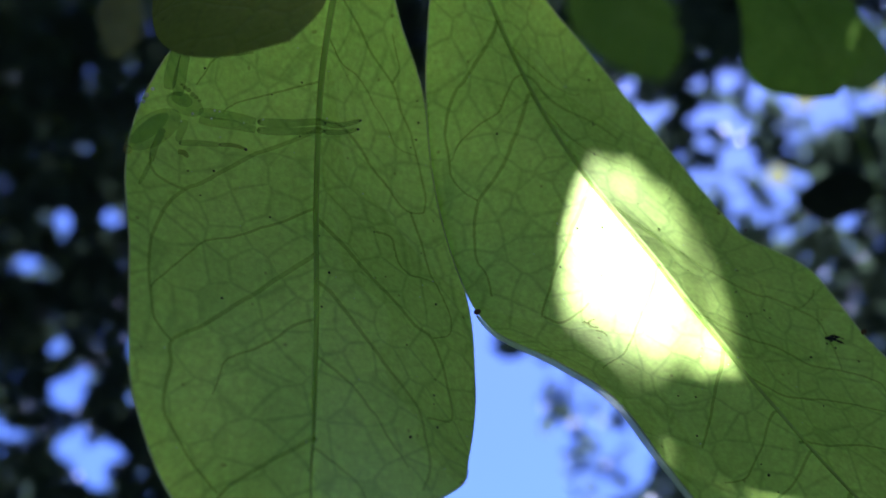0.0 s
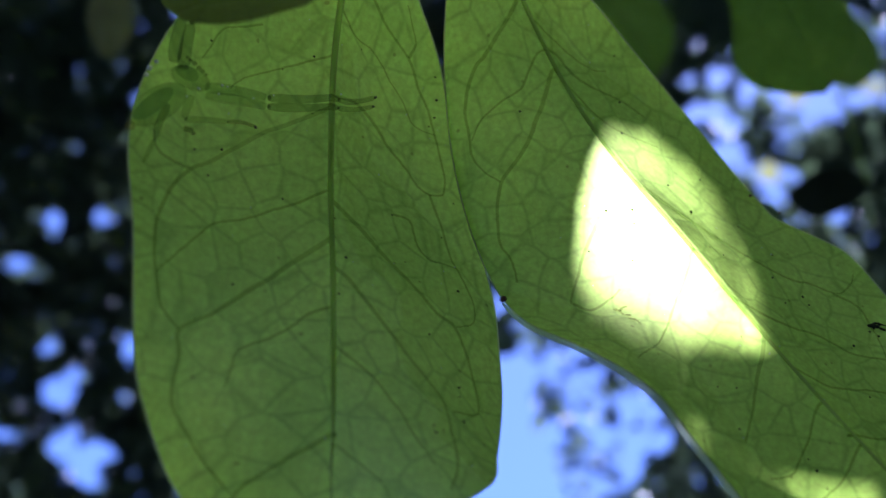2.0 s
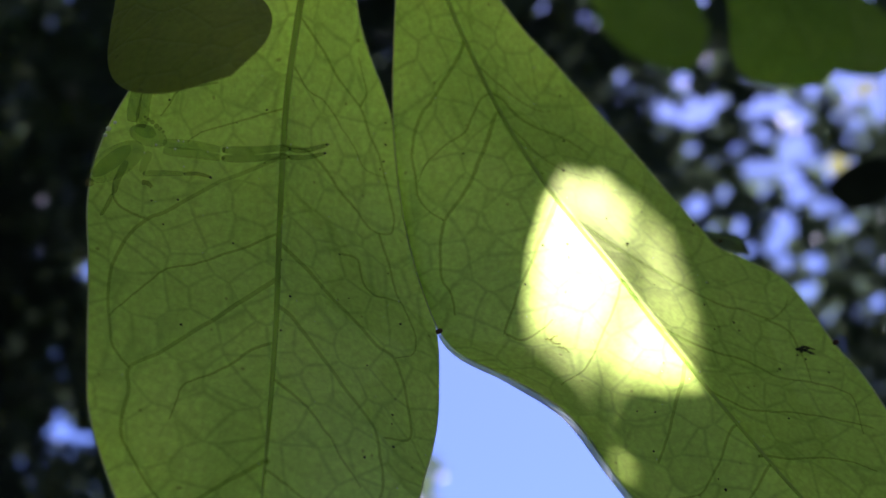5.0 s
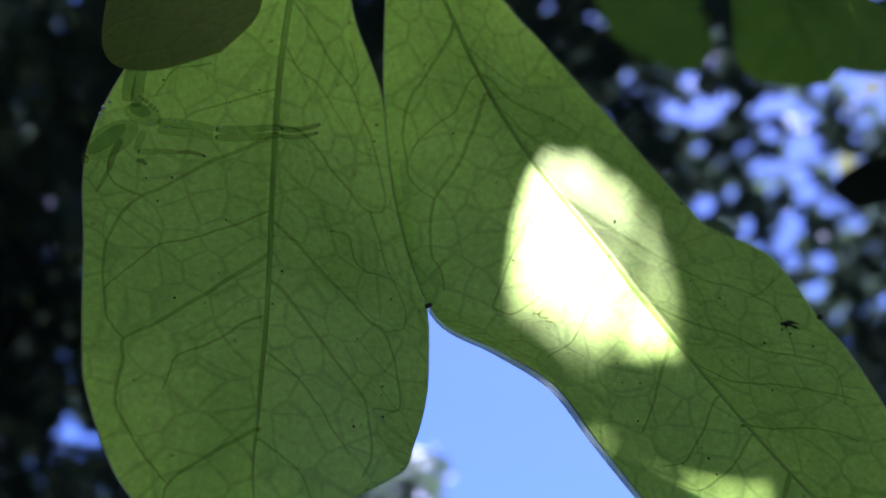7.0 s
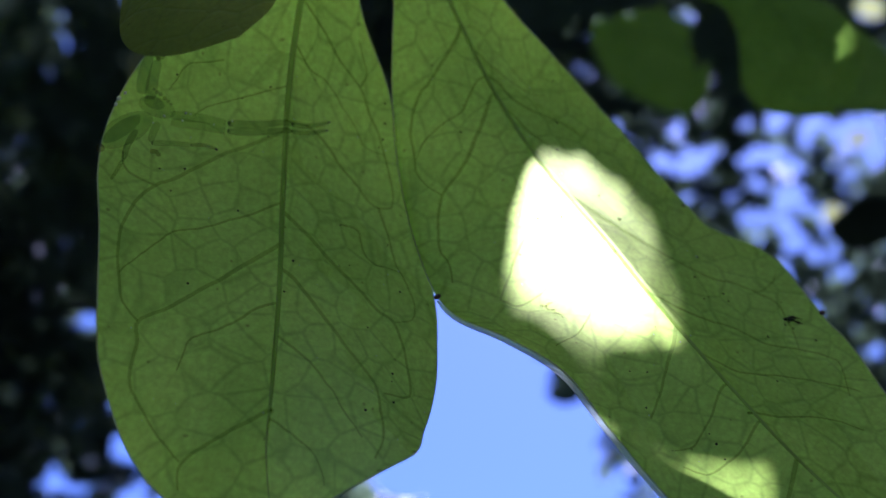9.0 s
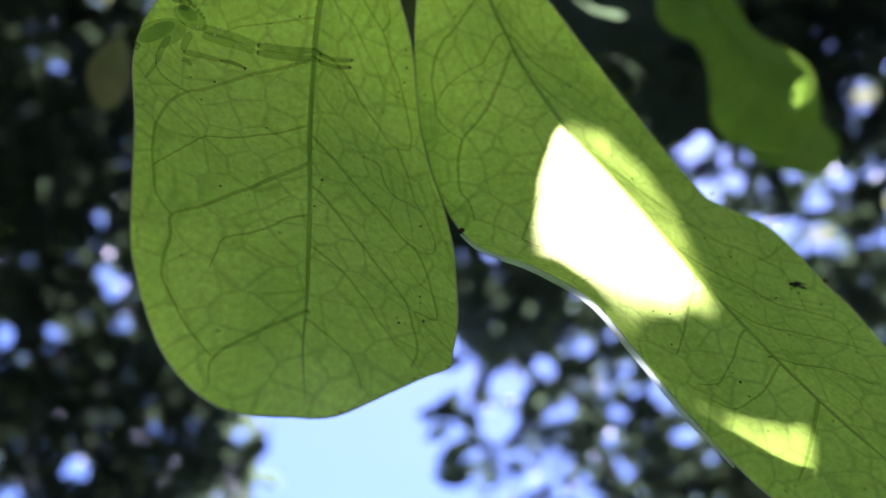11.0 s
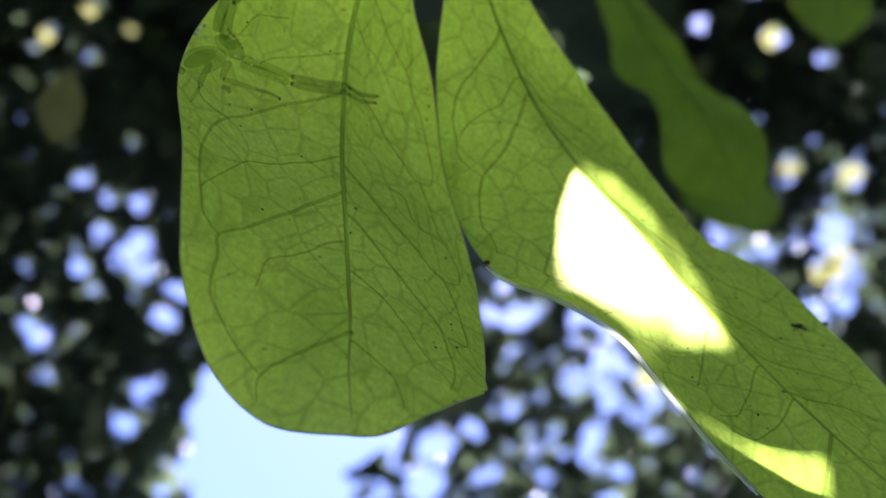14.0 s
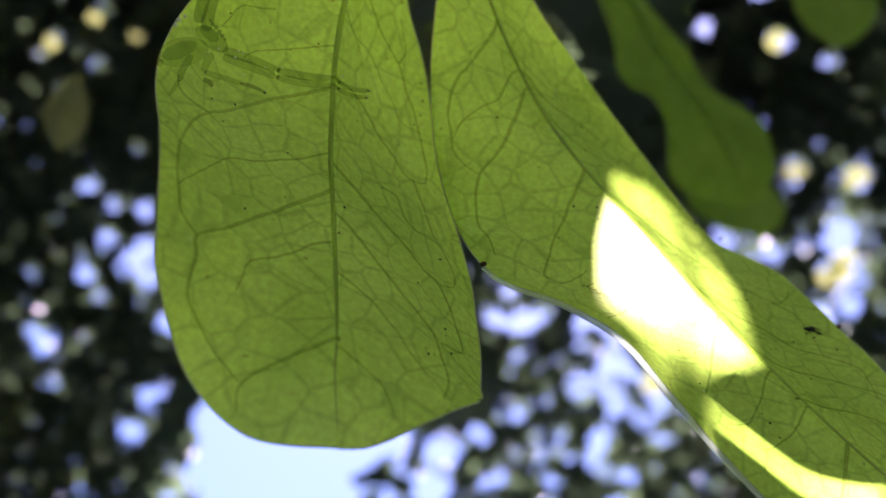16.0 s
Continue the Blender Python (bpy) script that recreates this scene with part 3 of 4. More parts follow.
# the two long front legs side by side, the two raised ones, then the short ones
leg([[(-24.6, 22.9, 1.3), (-21.7, 23.8, 1.4), (-19.0, 24.6, 1.3), (-15.6, 25.1, 1.2)], [(-15.0, 25.2, 1.2), (-10.1, 26.5, 1.0), (-4.6, 28.1, 0.8)], [(-4.3, 28.3, 0.8), (-2.3, 29.5, 0.7), (0.5, 31.9, 0.5), (2.5, 33.7, 0.4)], [(2.5, 33.7, 0.4), (2.7, 33.9, 0.35), (2.9, 34.1, 0.3)]],
    (1.45, 1.25, 0.85, 0.36), {0: SPIDER, 1: SPIDER_SHIN, 2: SPIDER_SHIN, 3: SPIDER_DARK})
leg([[(-24.3, 21.7, 1.3), (-20.7, 22.7, 1.4), (-17.5, 23.4, 1.3), (-15.3, 23.7, 1.2)], [(-14.8, 23.8, 1.2), (-9.9, 25.1, 1.0), (-4.6, 26.6, 0.8)], [(-4.2, 26.9, 0.8), (-3.1, 27.6, 0.7), (-0.2, 29.8, 0.5), (2.4, 32.0, 0.4)], [(2.4, 32.0, 0.4), (2.6, 32.2, 0.35), (2.8, 32.3, 0.3)]],
    (1.4, 1.2, 0.8, 0.36), {0: SPIDER, 1: SPIDER_SHIN, 2: SPIDER_SHIN, 3: SPIDER_DARK})
for du, w in ((-0.8, 1.8), (0.8, 1.8)):
    leg([[(-29.6 + du, 23.4, 1.3), (-30.0 + du, 26.4, 1.4), (-30.1 + du, 29.4, 1.1)], [(-30.1 + du, 29.8, 1.1), (-29.6 + du, 32.0, 0.9), (-28.2 + du, 34.4, 0.6)], [(-28.1 + du, 34.6, 0.6), (-26.3 + du, 36.2, 0.5), (-24 + du, 37.5, 0.3)]], (w, 1.5, 0.8), {0: SPIDER_SHIN, 1: SPIDER_SHIN})
leg([[(-26.5, 20.3, 1.2), (-26.8, 18.4, 1.0), (-26.8, 16.9, 0.7)], [(-26.5, 16.7, 0.7), (-23.5, 18.2, 0.7), (-20.4, 19.5, 0.5)], [(-20.2, 19.6, 0.45), (-18.2, 20.4, 0.4), (-16.1, 20.6, 0.3)], [(-16.1, 20.6, 0.3), (-15.9, 20.5, 0.3), (-15.7, 20.4, 0.25)]], (1.2, 0.9, 0.6, 0.4), {2: SPIDER_RUST, 3: SPIDER_DARK})
leg([[(-29.6, 17.0, 1.1), (-30.2, 14.0, 1.0), (-30.3, 11.0, 0.7)], [(-30.4, 10.6, 0.6), (-30.8, 8.4, 0.4), (-31.3, 6.2, 0.3)]], (1.0, 0.6), {0: SPIDER_SHIN})
part("palp", tube("palp", [sp(-26.4, 15.1, 0.6), sp(-25.5, 15.3, 0.7), sp(-24.8, 15.1, 0.4)], [0.0004, 0.0004, 0.0003], SPIDER_RUST, 7), spider, "rust brown feeler")

# ---------------------------------------------------------------- other leaves about
def simple_leaf(length, width, blunt, fold, curl, mat, seed, n=40):
    """A hanging leaf with its base at the origin and its tip down the own -y axis; it faces +z."""
    left, mid, right = [], [], []
    for i in range(14):
        s = i / 13
        h = 0.5 * width * max(0.02, math.sin(math.pi * min(1, s * 0.98 + 0.02) ** blunt)) ** 0.75 * (1 if i else 0.1)
        if i == 13:
            h = 0.0
        y, z = -length * s, curl * length * math.sin(1.6 * s) * s
        wob = 0.05 * width * math.sin(5 * s + seed)
        left.append((-h + wob * s, y, z - fold * h))
        mid.append((wob * s, y, z))
        right.append((h + wob * s, y, z - fold * h))
    return Blade([[1000 * a for a in p] for p in left], [[1000 * a for a in p] for p in mid], [[1000 * a for a in p] for p in right], rows=n, cols=8, seed=seed)


def side_leaf(m, length, width, blunt, label, mat, seed, fold=0.15, curl=0.12, moving=False, rib_width=0.6):
    ob = tagged(new("leaf"), label, "leaf", "leaves round the pair")
    ob.matrix_basis = m
    if moving:
        MOVERS.append((ob, m))
    b = simple_leaf(length, width, blunt, fold, curl, mat, seed)
    part("blade", mesh_of("blade", b.verts, b.faces, mat), ob)
    rib = [b.on(1000 * p[0], 1000 * p[1], 0.05) for p in b.mid[:-2]]
    part("midrib", tube("midrib", rib, np.linspace(1, 0.35, len(rib)) * rib_width / 1000, mat, 6, (0, 180), 0.5), ob)
    return ob


def hang(tip, up, facing, length):
    """The pose of a leaf with its tip there, whose base lies along up from it and which faces that way."""
    v = Vector(up).normalized()
    n = Vector(facing)
    n = (n - v * n.dot(v)).normalized()
    u = v.cross(n)
    return frame_at(Vector(tip) + v * length, u, v, n)


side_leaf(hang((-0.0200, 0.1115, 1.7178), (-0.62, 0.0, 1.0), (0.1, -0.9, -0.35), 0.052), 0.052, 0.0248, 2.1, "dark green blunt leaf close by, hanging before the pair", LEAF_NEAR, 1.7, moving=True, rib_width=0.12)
# a large blunt one with a shoulder and a waved margin
SPOON_LEFT = [(4, 34, -2), (-5, 16, -4), (-8, 0, -3), (-10, -18, -4), (-15, -32, -4), (-14, -42, -2), (-10, -48, 0), (-9, -58, -1), (-12, -68, -2), (-16, -79, -3), (-13, -88, -4), (-2, -95, -3), (7, -98, -2)]
SPOON_MID = [(4, 34, -2), (4, 10, 1), (1, -20, 0), (2, -45, 3), (6, -70, 3), (7, -98, -2)]
SPOON_RIGHT = [(4, 34, -2), (13, 16, -3), (11, -4, -2), (10, -18, 2), (12, -30, 3), (15, -44, -1), (21, -51, -3), (28, -55, -5), (32, -64, -5), (29, -76, -3), (22, -89, -3), (7, -98, -2)]
spoon = tagged(new("leaf"), "broad deep green blunt leaf with waved margin behind the pair", "leaf", "leaves round the pair")
spoon.matrix_basis = hang((0.120, 0.269, 1.857), (-0.32, -0.26, 0.88), (0.1, -1.0, -0.3), 0.11)
spoon_b = Blade(SPOON_LEFT, SPOON_MID, SPOON_RIGHT, quilt=1.2, rows=60, cols=12, seed=2.2)
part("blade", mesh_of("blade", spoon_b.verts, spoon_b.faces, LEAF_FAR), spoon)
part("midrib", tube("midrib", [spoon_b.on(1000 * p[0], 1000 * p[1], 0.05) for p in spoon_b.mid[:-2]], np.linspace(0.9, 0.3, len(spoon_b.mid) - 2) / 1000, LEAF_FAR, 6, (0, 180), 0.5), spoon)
side_leaf(hang((0.19, 0.388, 1.987), (-0.15, -0.1, 1.0), (0.0, -1.0, -0.2), 0.085), 0.085, 0.05, 1.5, "dark green leaf behind the waved leaf, shade put in its colour", LEAF_FAR, 1.2)
side_leaf(hang((0.136, 0.534, 2.143), (-0.35, -0.3, 0.9), (0.0, -1.0, -0.3), 0.13), 0.13, 0.068, 1.2, "deep green leaf hanging behind the pair, shade put in its colour", LEAF_FAR, 4.1)
side_leaf(hang((0.215, 0.56, 2.08), (1.0, 0.1, 0.1), (0.0, -0.5, -1.0), 0.06), 0.06, 0.036, 1.0, "almost black leaf against the sky, shade put in its colour", GLOOM, 5.0)
side_leaf(hang((-0.138, 0.34, 1.962), (0.05, -0.3, 1.0), (0.3, -1.0, 0.0), 0.045), 0.045, 0.019, 1.1, "dull olive leaf behind the broad leaf", OLIVE, 3.3)
side_leaf(hang((0.212, 0.30, 2.022), (0.1, -0.25, 1.0), (-0.2, -1.0, -0.3), 0.08), 0.08, 0.04, 1.0, "deep green leaf hanging behind the pair, shade put in its colour", LEAF_FAR, 6.2)


# twig and branch from which the leaves hang
twig = hung("twig", Matrix.Identity(4), "thin brown woody twig with leaf stalks", "twig")
part("stem", tube("stem", spline([(-0.006, 0.108, 1.796), (-0.016, 0.1, 1.83), (-0.03, 0.1, 1.95), (-0.02, 0.12, 2.15), (0.05, 0.28, 2.4)], 24), np.linspace(0.0014, 0.003, 24), BARK, 9, up=(0, 1, 0)), twig)
for a in ((-0.0087, 0.103, 1.7905), (-0.0021, 0.119, 1.7855), (-0.0444, 0.1115, 1.7622)):
    part("leaf_stalk", tube("leaf_stalk", spline([a, (0.5 * a[0] - 0.006, 0.107, 0.5 * a[2] + 0.905), (-0.012, 0.103, 1.815)], 12), np.linspace(0.0007, 0.0011, 12), MIDRIB, 7, up=(0, 1, 0)), twig, "green leaf stalk")
branch = tagged(new("branch"), "brown woody branch overhead carrying shaded leaves", "branch")
part("limb", tube("limb", spline([(0.3, 0.65, 2.75), (0.2, 0.5, 2.45), (0.1, 0.36, 2.22), (0.02, 0.31, 2.1)], 20), np.linspace(0.009, 0.004, 20), BARK, 10), branch)
for pts in ([(0.075, 0.232, 1.985), (0.070, 0.27, 2.06), (0.06, 0.33, 2.15)], [(0.0907, 0.4951, 2.2595), (0.09, 0.49, 2.32), (0.12, 0.4, 2.27)], [(0.274, 0.566, 2.086), (0.27, 0.57, 2.3), (0.2, 0.5, 2.45)]):
    part("leaf_stalk", tube("leaf_stalk", spline(pts, 10), np.linspace(0.0008, 0.0012, 10), MIDRIB, 7, up=(0, 1, 0)), branch)

# ---------------------------------------------------------------- foliage added overhead to shade the pair
E1 = SUN.cross(Vector((0, 0, 1))).normalized()
E2 = E1.cross(SUN)
SHADE_AT = Vector((0.035, 0.159, 1.72)) + 0.40 * SUN


def slit(line, above, below):
    """A long narrow opening along a line, so wide on either side of it."""
    q = spline([(x, y, 0) for x, y in line], 26)
    k = np.linspace(0, 1, len(line))
    up, low = np.interp(np.linspace(0, 1, 26), k, above), np.interp(np.linspace(0, 1, 26), k, below)
    return [(a[0] + 0.5 * w, a[1] + 0.86 * w) for a, w in zip(q, up)] + [(a[0] - 0.5 * w, a[1] - 0.86 * w) for a, w in zip(q[::-1], low[::-1])]


# openings laid out so the added foliage lets the sun patches through
OPENINGS = (
    [(-8.4, 13.9), (-2.4, 9.6), (3.7, 2.4), (8.1, -3.8), (10.0, -7.5), (11.3, -10.7), (5.5, -9.4), (-0.9, -6.9), (-7.0, -4.0), (-12.1, -0.9), (-14.1, 2.2), (-12.6, 7.8), (-9.7, 12.6)],
    slit([(-2, -10.6), (2.5, -14.6), (5.5, -17.6), (9.4, -20.6), (13.5, -23.1), (17.5, -25.0), (20.8, -26.0)], (0.3, 0.3, 0.4, 1.3, 2.2, 2.5, 1.6), (0.25, 0.3, 0.4, 0.5, 0.6, 0.8, 0.7)),
)


def inside(x, y, poly):
    odd = False
    for (x0, y0), (x1, y1) in zip(poly, poly[1:] + poly[:1]):
        if (y0 > y) != (y1 > y) and x < x0 + (y - y0) * (x1 - x0) / (y1 - y0):
            odd = not odd
    return odd


PROFILE = ((0.0, 0.0, 0), (0.28, 0.0, 0), (0.28, 0.42, 1), (0.28, 0.42, -1), (0.58, 0.0, 0), (0.58, 0.5, 1), (0.58, 0.5, -1), (0.84, 0.0, 0), (0.84, 0.3, 1), (0.84, 0.3, -1), (1.0, 0.0, 0))
CARD = ((0, 3, 1), (0, 1, 2), (1, 3, 6, 4), (1, 4, 5, 2), (4, 6, 9, 7), (4, 7, 8, 5), (7, 9, 10), (7, 10, 8))


def leaf_cards(shapes, mat, name):
    """Many small folded and drooping leaves in one mesh: each a centre, an axis, a side, a normal."""
    c, a, s, n = (np.array([sh[k] for sh in shapes]) for k in range(4))
    la, lw = np.linalg.norm(a, axis=1)[:, None], np.linalg.norm(s, axis=1)[:, None]
    verts = np.stack([c + a * (t - 0.5) - n * (0.25 * (t - 0.5) ** 2 * la) + s * (w * k) + n * (0.12 * w * abs(k) * lw) for t, w, k in PROFILE], 1).reshape(-1, 3)
    base = np.arange(len(shapes)) * len(PROFILE)
    loops = np.concatenate([(base[:, None] + np.array(f)) for f in CARD], 1).reshape(-1)
    sizes = np.tile([len(f) for f in CARD], len(shapes))
    me = bpy.data.meshes.new(name)
    me.vertices.add(len(verts))
    me.vertices.foreach_set("co", verts.ravel())
    me.loops.add(len(loops))
    me.loops.foreach_set("vertex_index", loops)
    me.polygons.add(len(sizes))
    me.polygons.foreach_set("loop_start", np.r_[0, np.cumsum(sizes)[:-1]])
    me.polygons.foreach_set("use_smooth", np.ones(len(sizes), bool))
    me.materials.append(mat)
    me.update(calc_edges=True)
    me.validate()
    return me


rng = random.Random(11)
shapes = []


def shade_leaf(x, y, ln, wd, th, strict=True):
    """Adds a leaf to the roof of foliage unless it would close an opening."""
    rim = []
    for q in range(16):
        al = 6.283 * q / 16
        p, r = 0.5 * ln * math.cos(al), 0.5 * wd * math.sin(al)
        rim.append((x + p * math.cos(th) - r * math.sin(th), y + p * math.sin(th) + r * math.cos(th)))
    near = [poly for poly in OPENINGS if min(math.hypot(x - px, y - py) for px, py in poly) < 0.5 * ln + 12]
    if strict and any(inside(px, py, poly) for poly in near for px, py in rim + [(x, y)]):
        return
    if strict and any(inside(px, py, rim) for poly in near for px, py in poly):
        return
    c = np.array(E1 * x / 1000 + E2 * y / 1000 + SUN * (rng.uniform(-0.012, 0.02) + (0.2 if x < -9 and y > -8 else 0.0)))
    a = np.array(E1 * math.cos(th) + E2 * math.sin(th)) * ln / 1000
    s = np.array(-E1 * math.sin(th) + E2 * math.cos(th)) * wd / 1000
    shapes.append((c, a, s, np.array(SUN)))


# leaves that border the openings, then all the rest
for poly in OPENINGS[:1]:
    out = 0.47
    cx, cy = sum(p[0] for p in poly) / len(poly), sum(p[1] for p in poly) / len(poly)
    for (x0, y0), (x1, y1) in zip(poly, poly[1:] + poly[:1]):
        ln, th = math.hypot(x1 - x0, y1 - y0), math.atan2(y1 - y0, x1 - x0)
        nx, ny = math.sin(th), -math.cos(th)
        if (x0 - cx) * nx + (y0 - cy) * ny < 0:
            nx, ny = -nx, -ny
        for grow, thick in ((2.0, 4.2), (3.2, 7.0)):
            wd = min(thick, 0.6 * grow * ln + 2)
            shade_leaf((x0 + x1) / 2 + nx * out * wd, (y0 + y1) / 2 + ny * out * wd, grow * ln + 3, wd, th, thick > 5)
for _ in range(5200):
    x, y = rng.uniform(-75, 58), rng.uniform(-48, 78)
    ln = rng.choice((46, 34, 24, 16, 11, 7)) * rng.uniform(0.85, 1.15)
    near = -34 < x < 38 and -50 < y < 40
    if (near or ln > 28) and y - 0.4 * ln > -52:
        shade_leaf(x, y, ln, ln * rng.choice((0.5, 0.5, 0.25)), rng.uniform(0, 6.3))
for _ in range(5200):
    ln = rng.uniform(3.0, 9)
    shade_leaf(rng.uniform(-24, 32), rng.uniform(-36, 24), ln, 0.42 * ln, rng.gauss(-0.42, 0.2) + rng.choice((0, 0, 1.5)))
# more leaves, added to keep stray sun off the waved leaf
for _ in range(160):
    shade_leaf(rng.uniform(26, 80), rng.uniform(-92, -42), rng.uniform(14, 24), rng.uniform(6, 11), rng.uniform(0, 6.3))
shade = tagged(new("shade_foliage", leaf_cards(shapes, CROWN, "shade_foliage")), "dense dark green foliage added overhead to shade the leaves", "foliage", kind="stuff")
SHADE_M = Matrix.Translation(SHADE_AT)
shade.matrix_basis = SHADE_M
# unseen leaf added to dim the second sun patch until it swings aside
th = -0.37
swinger = tagged(new("blocker_leaf", leaf_cards([(np.array(E1 * 0.0168 - E2 * 0.0196 - SUN * 0.03), np.array(E1 * math.cos(th) + E2 * math.sin(th)) * 0.040, np.array(E2 * math.cos(th) - E1 * math.sin(th)) * 0.0098, np.array(SUN))], CROWN, "blocker_leaf")),
                 "unseen narrow leaf added overhead to dim a sun streak", "leaf")
swinger.matrix_basis = SHADE_M

# two hidden slender leaves added above the long one to cut a sun streak
SLENDER_M = frame_at(SHADE_AT - 0.354 * SUN, E1, E2, -SUN)
SLENDER = []
for edge, off in (([(-3.2, -9.4), (1.6, -13.6), (5.5, -16.9), (9.4, -19.9), (14, -22.2), (18, -23.7), (22, -24.9)], 4.2), ([(-2.8, -10.7), (1.5, -14.5), (5.1, -17.8), (8.8, -20.75), (12.9, -23.45), (16.6, -25.8), (21, -28.0)], -6.5)):
    ends = [(*edge[0], 0), (*edge[-1], 0)]
    side, rib = ([(x + 0.5 * off * k, y + 0.86 * off * k, 0.0) for x, y in edge[1:-1]] for k in (1.0, 0.5))
    near, far = ends[:1] + [(x, y, 0) for x, y in edge[1:-1]] + ends[1:], ends[:1] + side + ends[1:]
    slender_b = Blade(near if off < 0 else far, ends[:1] + rib + ends[1:], far if off < 0 else near, rows=40, cols=5, seed=off)
    one = tagged(new("blocker_leaf"), "hidden slender leaf added above the long leaf to shape a sun streak", "leaf", "slender leaves overhead")
    one.matrix_basis = SLENDER_M
    part("blade", mesh_of("blade", slender_b.verts, slender_b.faces, CROWN), one)
    part("midrib", tube("midrib", [q + np.array((0, 0, 0.0001)) for q in slender_b.mid[1:-1]], np.linspace(0.3, 0.12, len(slender_b.mid) - 2) / 1000, CROWN, 6), one)
    SLENDER.append(one)

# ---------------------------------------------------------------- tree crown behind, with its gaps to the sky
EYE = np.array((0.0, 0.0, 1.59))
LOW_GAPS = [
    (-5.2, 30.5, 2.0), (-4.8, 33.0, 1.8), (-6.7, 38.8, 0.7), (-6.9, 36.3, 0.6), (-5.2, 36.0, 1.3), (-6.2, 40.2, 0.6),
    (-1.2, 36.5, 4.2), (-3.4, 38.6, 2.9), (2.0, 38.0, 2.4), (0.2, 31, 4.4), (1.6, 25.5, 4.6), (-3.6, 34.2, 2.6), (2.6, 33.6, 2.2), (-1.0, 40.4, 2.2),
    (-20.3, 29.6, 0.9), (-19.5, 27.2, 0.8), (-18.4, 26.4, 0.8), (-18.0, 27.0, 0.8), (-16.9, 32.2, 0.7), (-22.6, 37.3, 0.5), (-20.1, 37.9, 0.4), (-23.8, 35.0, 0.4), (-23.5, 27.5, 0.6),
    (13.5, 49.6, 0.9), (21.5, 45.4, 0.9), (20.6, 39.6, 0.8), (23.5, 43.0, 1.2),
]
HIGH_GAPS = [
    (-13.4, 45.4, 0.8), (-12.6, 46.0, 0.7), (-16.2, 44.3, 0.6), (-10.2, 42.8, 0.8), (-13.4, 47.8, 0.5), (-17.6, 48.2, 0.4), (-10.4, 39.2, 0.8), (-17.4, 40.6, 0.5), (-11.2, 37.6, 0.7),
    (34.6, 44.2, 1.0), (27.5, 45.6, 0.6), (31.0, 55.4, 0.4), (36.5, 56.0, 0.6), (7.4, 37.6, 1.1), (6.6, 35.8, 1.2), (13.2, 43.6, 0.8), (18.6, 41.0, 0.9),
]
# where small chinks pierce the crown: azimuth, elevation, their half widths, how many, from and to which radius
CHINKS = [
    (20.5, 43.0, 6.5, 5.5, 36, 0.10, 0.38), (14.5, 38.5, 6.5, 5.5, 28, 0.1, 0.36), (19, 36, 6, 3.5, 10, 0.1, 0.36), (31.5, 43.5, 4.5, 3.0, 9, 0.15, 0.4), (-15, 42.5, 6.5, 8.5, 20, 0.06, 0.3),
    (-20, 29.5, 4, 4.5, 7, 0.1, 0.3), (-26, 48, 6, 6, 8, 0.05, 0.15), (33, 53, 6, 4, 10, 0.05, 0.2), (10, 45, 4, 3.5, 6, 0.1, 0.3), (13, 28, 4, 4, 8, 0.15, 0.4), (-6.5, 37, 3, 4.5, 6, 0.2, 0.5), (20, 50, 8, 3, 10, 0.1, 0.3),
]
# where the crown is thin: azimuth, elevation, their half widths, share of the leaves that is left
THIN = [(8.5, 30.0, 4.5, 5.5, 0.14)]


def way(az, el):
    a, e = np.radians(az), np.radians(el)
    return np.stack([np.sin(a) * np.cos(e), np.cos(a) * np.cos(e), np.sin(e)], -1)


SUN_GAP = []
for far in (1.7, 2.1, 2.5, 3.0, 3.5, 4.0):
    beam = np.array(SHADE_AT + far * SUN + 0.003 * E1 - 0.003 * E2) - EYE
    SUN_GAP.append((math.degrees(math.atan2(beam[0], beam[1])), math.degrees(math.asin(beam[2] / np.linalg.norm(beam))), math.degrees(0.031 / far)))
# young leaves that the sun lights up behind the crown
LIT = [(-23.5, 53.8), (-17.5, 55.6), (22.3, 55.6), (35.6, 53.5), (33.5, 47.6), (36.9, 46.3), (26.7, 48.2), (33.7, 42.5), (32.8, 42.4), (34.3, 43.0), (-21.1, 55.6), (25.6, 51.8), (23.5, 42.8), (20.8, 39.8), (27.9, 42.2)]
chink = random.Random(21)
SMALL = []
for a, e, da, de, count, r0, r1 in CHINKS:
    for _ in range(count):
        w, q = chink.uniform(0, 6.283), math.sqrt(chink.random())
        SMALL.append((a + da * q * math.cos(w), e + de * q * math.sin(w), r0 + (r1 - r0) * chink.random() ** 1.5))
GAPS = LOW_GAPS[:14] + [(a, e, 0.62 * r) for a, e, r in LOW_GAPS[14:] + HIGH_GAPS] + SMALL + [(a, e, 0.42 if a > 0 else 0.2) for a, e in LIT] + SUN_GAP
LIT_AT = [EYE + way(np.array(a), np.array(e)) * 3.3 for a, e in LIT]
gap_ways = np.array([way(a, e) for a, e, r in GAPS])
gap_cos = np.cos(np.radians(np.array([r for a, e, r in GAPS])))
g = np.random.default_rng(5)


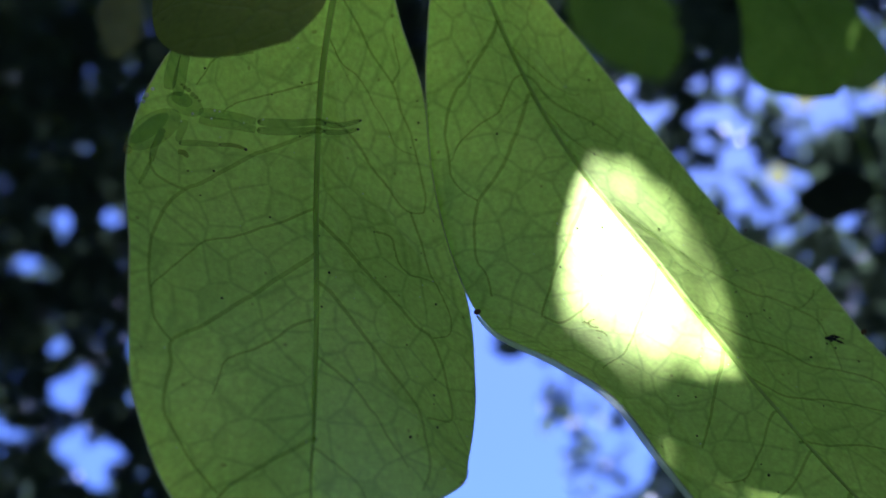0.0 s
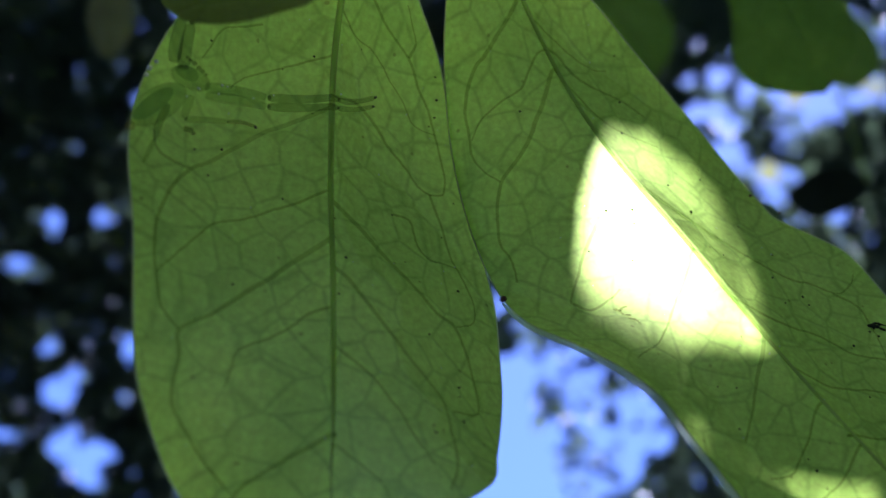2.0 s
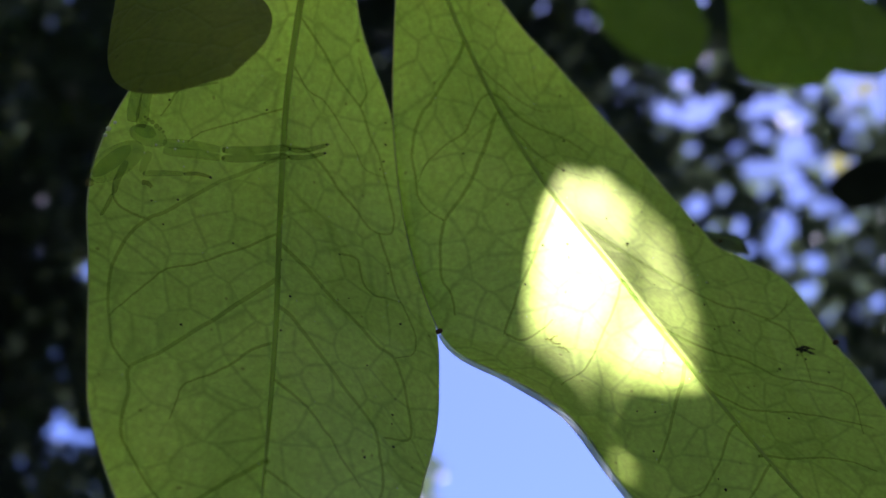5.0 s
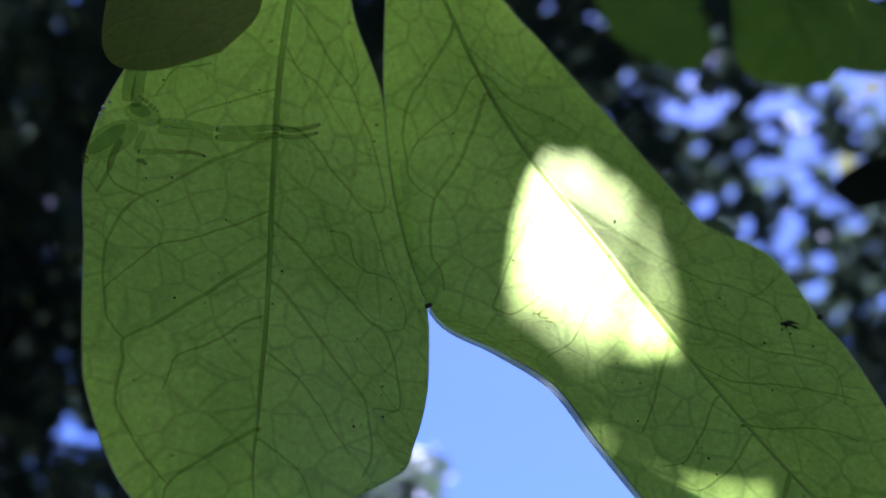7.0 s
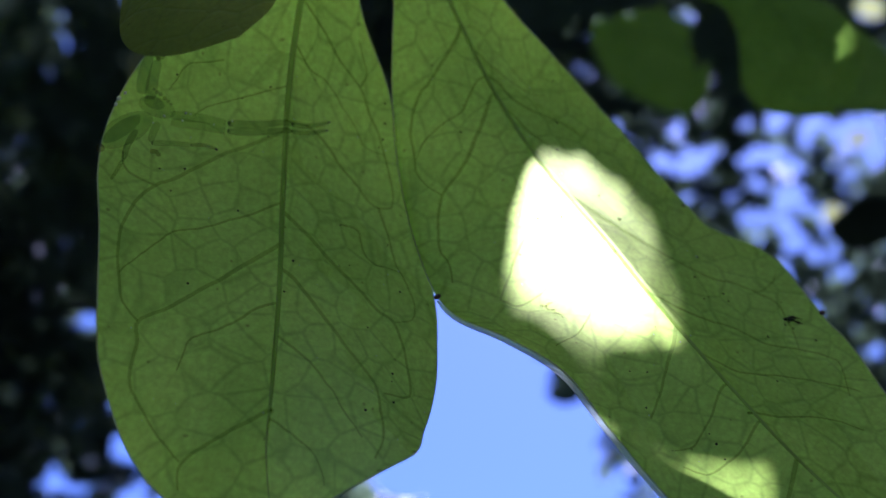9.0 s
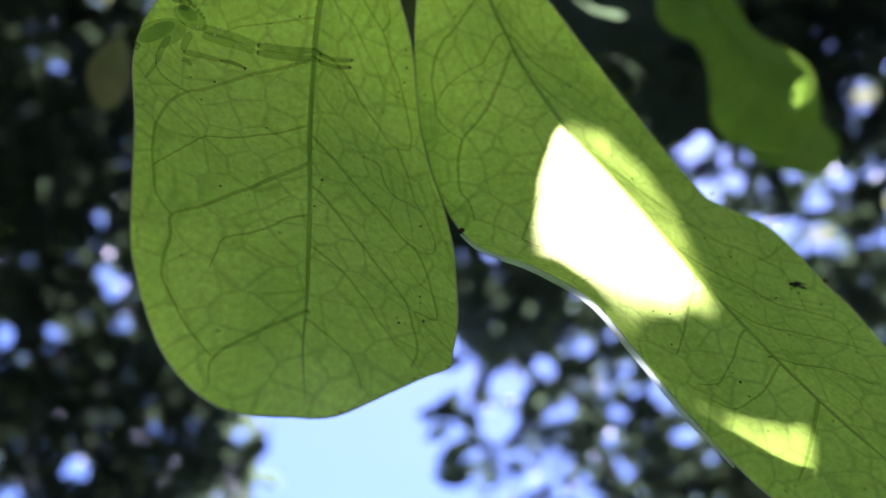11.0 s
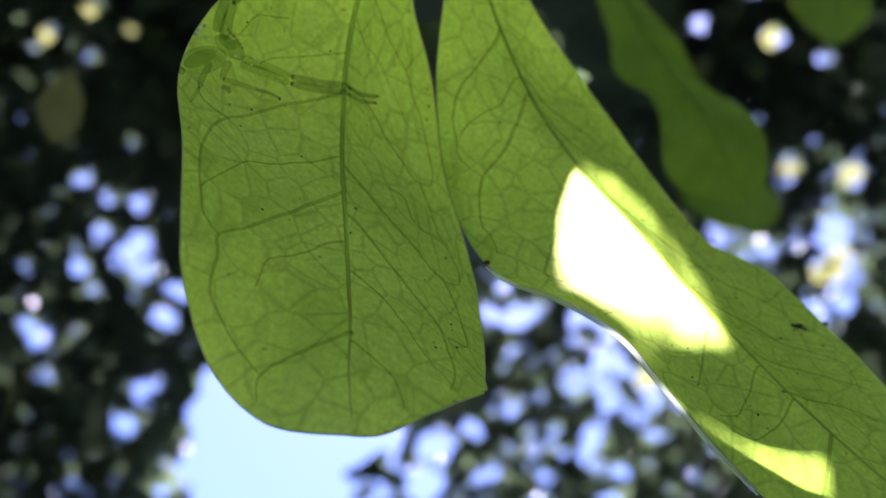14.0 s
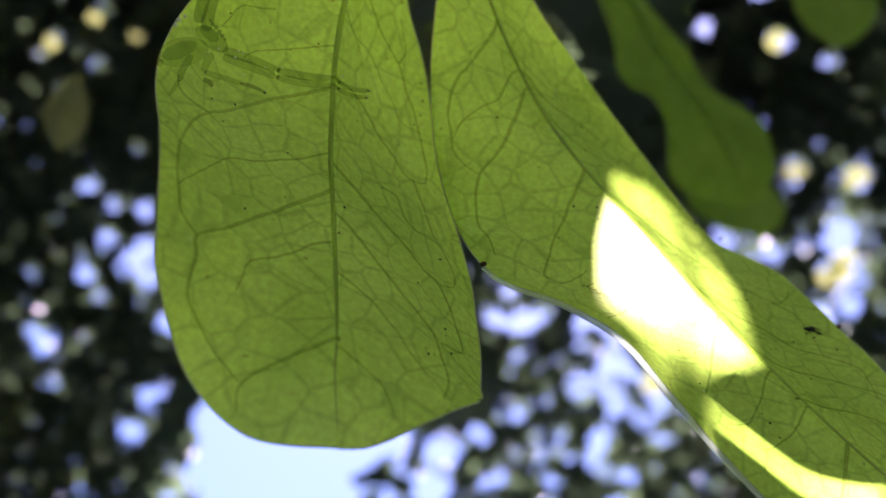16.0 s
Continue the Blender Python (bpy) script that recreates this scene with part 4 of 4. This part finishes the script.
def foliage(count, azs, els, dists, sizes):
    """Leaves in a shell round the eye that leave the gaps free."""
    az = g.uniform(*azs, count)
    el = np.degrees(np.arcsin(g.uniform(math.sin(radians(els[0])), math.sin(radians(els[1])), count)))
    # boughs: the crown bulges out and falls back from place to place
    bough = 1.12 + 0.16 * np.sin(np.radians(5 * az) + 1) * np.cos(np.radians(4 * el)) + 0.12 * np.sin(np.radians(11 * az + 7 * el)) + 0.10 * np.cos(np.radians(9 * el - 4 * az) + 2)
    depth = g.uniform(*dists, count)
    depth = depth * np.where(depth > 2.9, 1 + (bough - 1) * (depth - 2.9) / 1.1, 1)
    ctr = EYE + way(az, el) * depth[:, None]
    ctr[:, 2] = np.maximum(ctr[:, 2], 0.12)
    ax = g.normal(size=(count, 3)) * (1, 1, 0.7)
    ax /= np.linalg.norm(ax, axis=1)[:, None]
    nn = g.normal(size=(count, 3)) * 0.8 + (0, -0.2, 1)
    sd = np.cross(nn, ax)
    sd /= np.linalg.norm(sd, axis=1)[:, None]
    nn = np.cross(ax, sd)
    ln = g.uniform(*sizes, count)
    ok = np.ones(count, bool)
    for a0, e0, da, de, keep in THIN:
        ok &= (((az - a0) / da) ** 2 + ((el - e0) / de) ** 2 > g.uniform(0.6, 1.2, count)) | (g.random(count) < keep)
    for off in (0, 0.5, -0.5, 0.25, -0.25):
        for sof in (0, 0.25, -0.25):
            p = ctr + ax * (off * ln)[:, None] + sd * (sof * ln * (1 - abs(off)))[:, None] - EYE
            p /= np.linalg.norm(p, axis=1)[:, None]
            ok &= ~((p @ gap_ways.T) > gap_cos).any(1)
    for c in LIT_AT:
        rel = ctr - c
        along = rel @ np.array(SUN)
        off2 = (rel * rel).sum(1) - along * along
        ok &= (along < 0.02) | (off2 > 0.09 ** 2)
    return [(ctr[i], ax[i] * ln[i], sd[i] * ln[i] * 0.5, nn[i]) for i in np.nonzero(ok)[0]]


# high leaves round the sun's way, added to keep stray sun out
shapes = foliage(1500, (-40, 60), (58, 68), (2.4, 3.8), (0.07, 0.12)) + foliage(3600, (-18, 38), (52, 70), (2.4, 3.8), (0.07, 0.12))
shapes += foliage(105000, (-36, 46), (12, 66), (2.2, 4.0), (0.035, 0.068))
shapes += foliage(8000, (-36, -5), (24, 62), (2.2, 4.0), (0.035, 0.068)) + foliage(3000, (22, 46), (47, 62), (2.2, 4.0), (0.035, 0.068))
# unseen leaves beside, behind and below, added to block sky and ground light
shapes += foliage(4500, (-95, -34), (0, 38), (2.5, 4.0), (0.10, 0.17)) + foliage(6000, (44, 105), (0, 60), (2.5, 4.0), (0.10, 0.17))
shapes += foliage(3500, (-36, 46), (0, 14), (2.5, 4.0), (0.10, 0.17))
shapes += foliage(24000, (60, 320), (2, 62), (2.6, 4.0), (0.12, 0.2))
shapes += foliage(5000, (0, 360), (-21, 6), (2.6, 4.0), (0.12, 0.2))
# loose sprays of larger leaves that reach into the wide opening from its sides
for a0, e0, count in ((-9.3, 35.2, 5), (-8.8, 38.4, 3), (-7.2, 33.2, 4), (3.4, 36.2, 4), (4.0, 34.0, 4), (3.0, 39.0, 3)):
    for k in range(count):
        ctr = EYE + way(a0 + g.uniform(-1.1, 1.1), e0 + g.uniform(-0.9, 0.9)) * g.uniform(2.6, 2.9)
        ax = np.array((-np.sign(a0) * 1.0, 0.3, g.uniform(-0.7, 0.5)))
        ax /= np.linalg.norm(ax)
        sd = np.cross((g.uniform(-0.4, 0.4), -0.8, -0.6), ax)
        sd /= np.linalg.norm(sd)
        ln = g.uniform(0.06, 0.10)
        shapes.append((ctr, ax * ln, sd * ln * 0.5, np.cross(ax, sd)))
tree = tagged(new("tree"), "tall broadleaf tree with dense dark crown against blue sky", "tree")
tree.location = (1.2, 3.6, 0)
crown = part("crown", leaf_cards(shapes, CROWN, "crown"), tree, "dense dark green leaves with gaps of sky")
crown.location = (-1.2, -3.6, 0)
tagged(crown, kind="stuff")
# unseen thin leaves added above and left; sun through them lights the pair
young = part("unseen_glow_leaves", leaf_cards(foliage(2300, (0, 360), (65, 89), (2.4, 2.8), (0.08, 0.14)) + foliage(400, (-90, 90), (70, 88), (2.35, 2.45), (0.08, 0.12)) + foliage(1000, (-100, -41), (37, 66), (2.5, 2.9), (0.08, 0.14)), GLOW_LEAF, "unseen_glow_leaves"), tree, "unseen thin yellow-green leaves added to light the pair")
young.location = (-1.2, -3.6, 0)
tagged(young, kind="stuff")
lit = random.Random(3)
for c3 in LIT_AT:
    n3 = Vector((lit.uniform(-0.5, 0.5), lit.uniform(-0.4, 0.4), 1)).normalized()
    a3 = n3.cross(Vector((lit.uniform(-1, 1), lit.uniform(-1, 1), 0))).normalized()
    one = part("sunlit_leaf", leaf_cards([(c3, np.array(a3) * lit.uniform(0.07, 0.11), np.array(n3.cross(a3)) * 0.06, np.array(n3))], SUNLIT, "sunlit_leaf"), tree, "yellow-green young leaf lit by the sun")
    one.location = (-1.2, -3.6, 0)
part("trunk", tube("trunk", [(0, 0, -0.1), (0.05, 0.02, 0.6), (0.02, 0.1, 1.3), (0.0, 0.3, 2.2)], [0.2, 0.15, 0.13, 0.1], BARK, 14, up=(0, 1, 0)), tree)

for pts in (
    [(0.02, 0.1, 1.3), (0.5, 0.5, 2.3), (0.9, 0.6, 3.4), (0.7, 0.3, 4.3)], [(0.0, 0.25, 2.0), (-0.7, 0.75, 2.9), (-1.6, 0.8, 3.7), (-2.4, 0.2, 4.4)],
    [(0.0, 0.3, 2.2), (0.1, 0.6, 3.3), (-0.3, 0.4, 4.4), (-1.0, -0.6, 5.3)], [(0.02, 0.1, 1.4), (1.2, -0.3, 2.2), (2.4, -1.4, 2.9), (2.9, -2.8, 3.4)], [(0.0, 0.2, 1.9), (-1.6, 0.7, 2.3), (-3.4, 0.1, 2.7), (-4.6, -1.4, 3.2)],
):
    part("limb", tube("limb", spline(pts, 20), np.linspace(0.07, 0.015, 20), BARK, 10, up=(0, 1, 0)), tree)

# ---------------------------------------------------------------- ground
bm = bmesh.new()
bmesh.ops.create_grid(bm, x_segments=8, y_segments=8, size=400)
me = bpy.data.meshes.new("ground")
bm.to_mesh(me)
bm.free()
me.materials.append(GRASS_SHADE)
tagged(new("ground", me), "green grass beneath the tree, shade put in its colour", "ground", kind="structure")


# ---------------------------------------------------------------- what moves
def motions():
    for ob, m in MOVERS:
        walk(ob, [(t, Matrix.Translation((dx, dy, dz)) @ m) for t, dx, dy, dz in SWAY])
    swung = [np.interp(t, [r[0] for r in SWUNG], [r[1] for r in SWUNG]) for t, a, b in SHADE_SWAY]
    walk(swinger, [(t, Matrix.Translation((E1 * (a + 2.0 * k) + E2 * (b + 4.2 * k)) / 1000) @ SHADE_M) for (t, a, b), k in zip(SHADE_SWAY, swung)])
    for ob, far in zip(SLENDER, (0.9, 0.0)):
        walk(ob, [(t, Matrix.Translation((E1 * (a + 0.5 * far * k) + E2 * (b + 0.86 * far * k)) / 1000) @ SLENDER_M) for (t, a, b), k in zip(SHADE_SWAY, swung)])
    walk(shade, [(t, Matrix.Translation((E1 * a + E2 * b) / 1000) @ SHADE_M) for t, a, b in SHADE_SWAY])


motions()
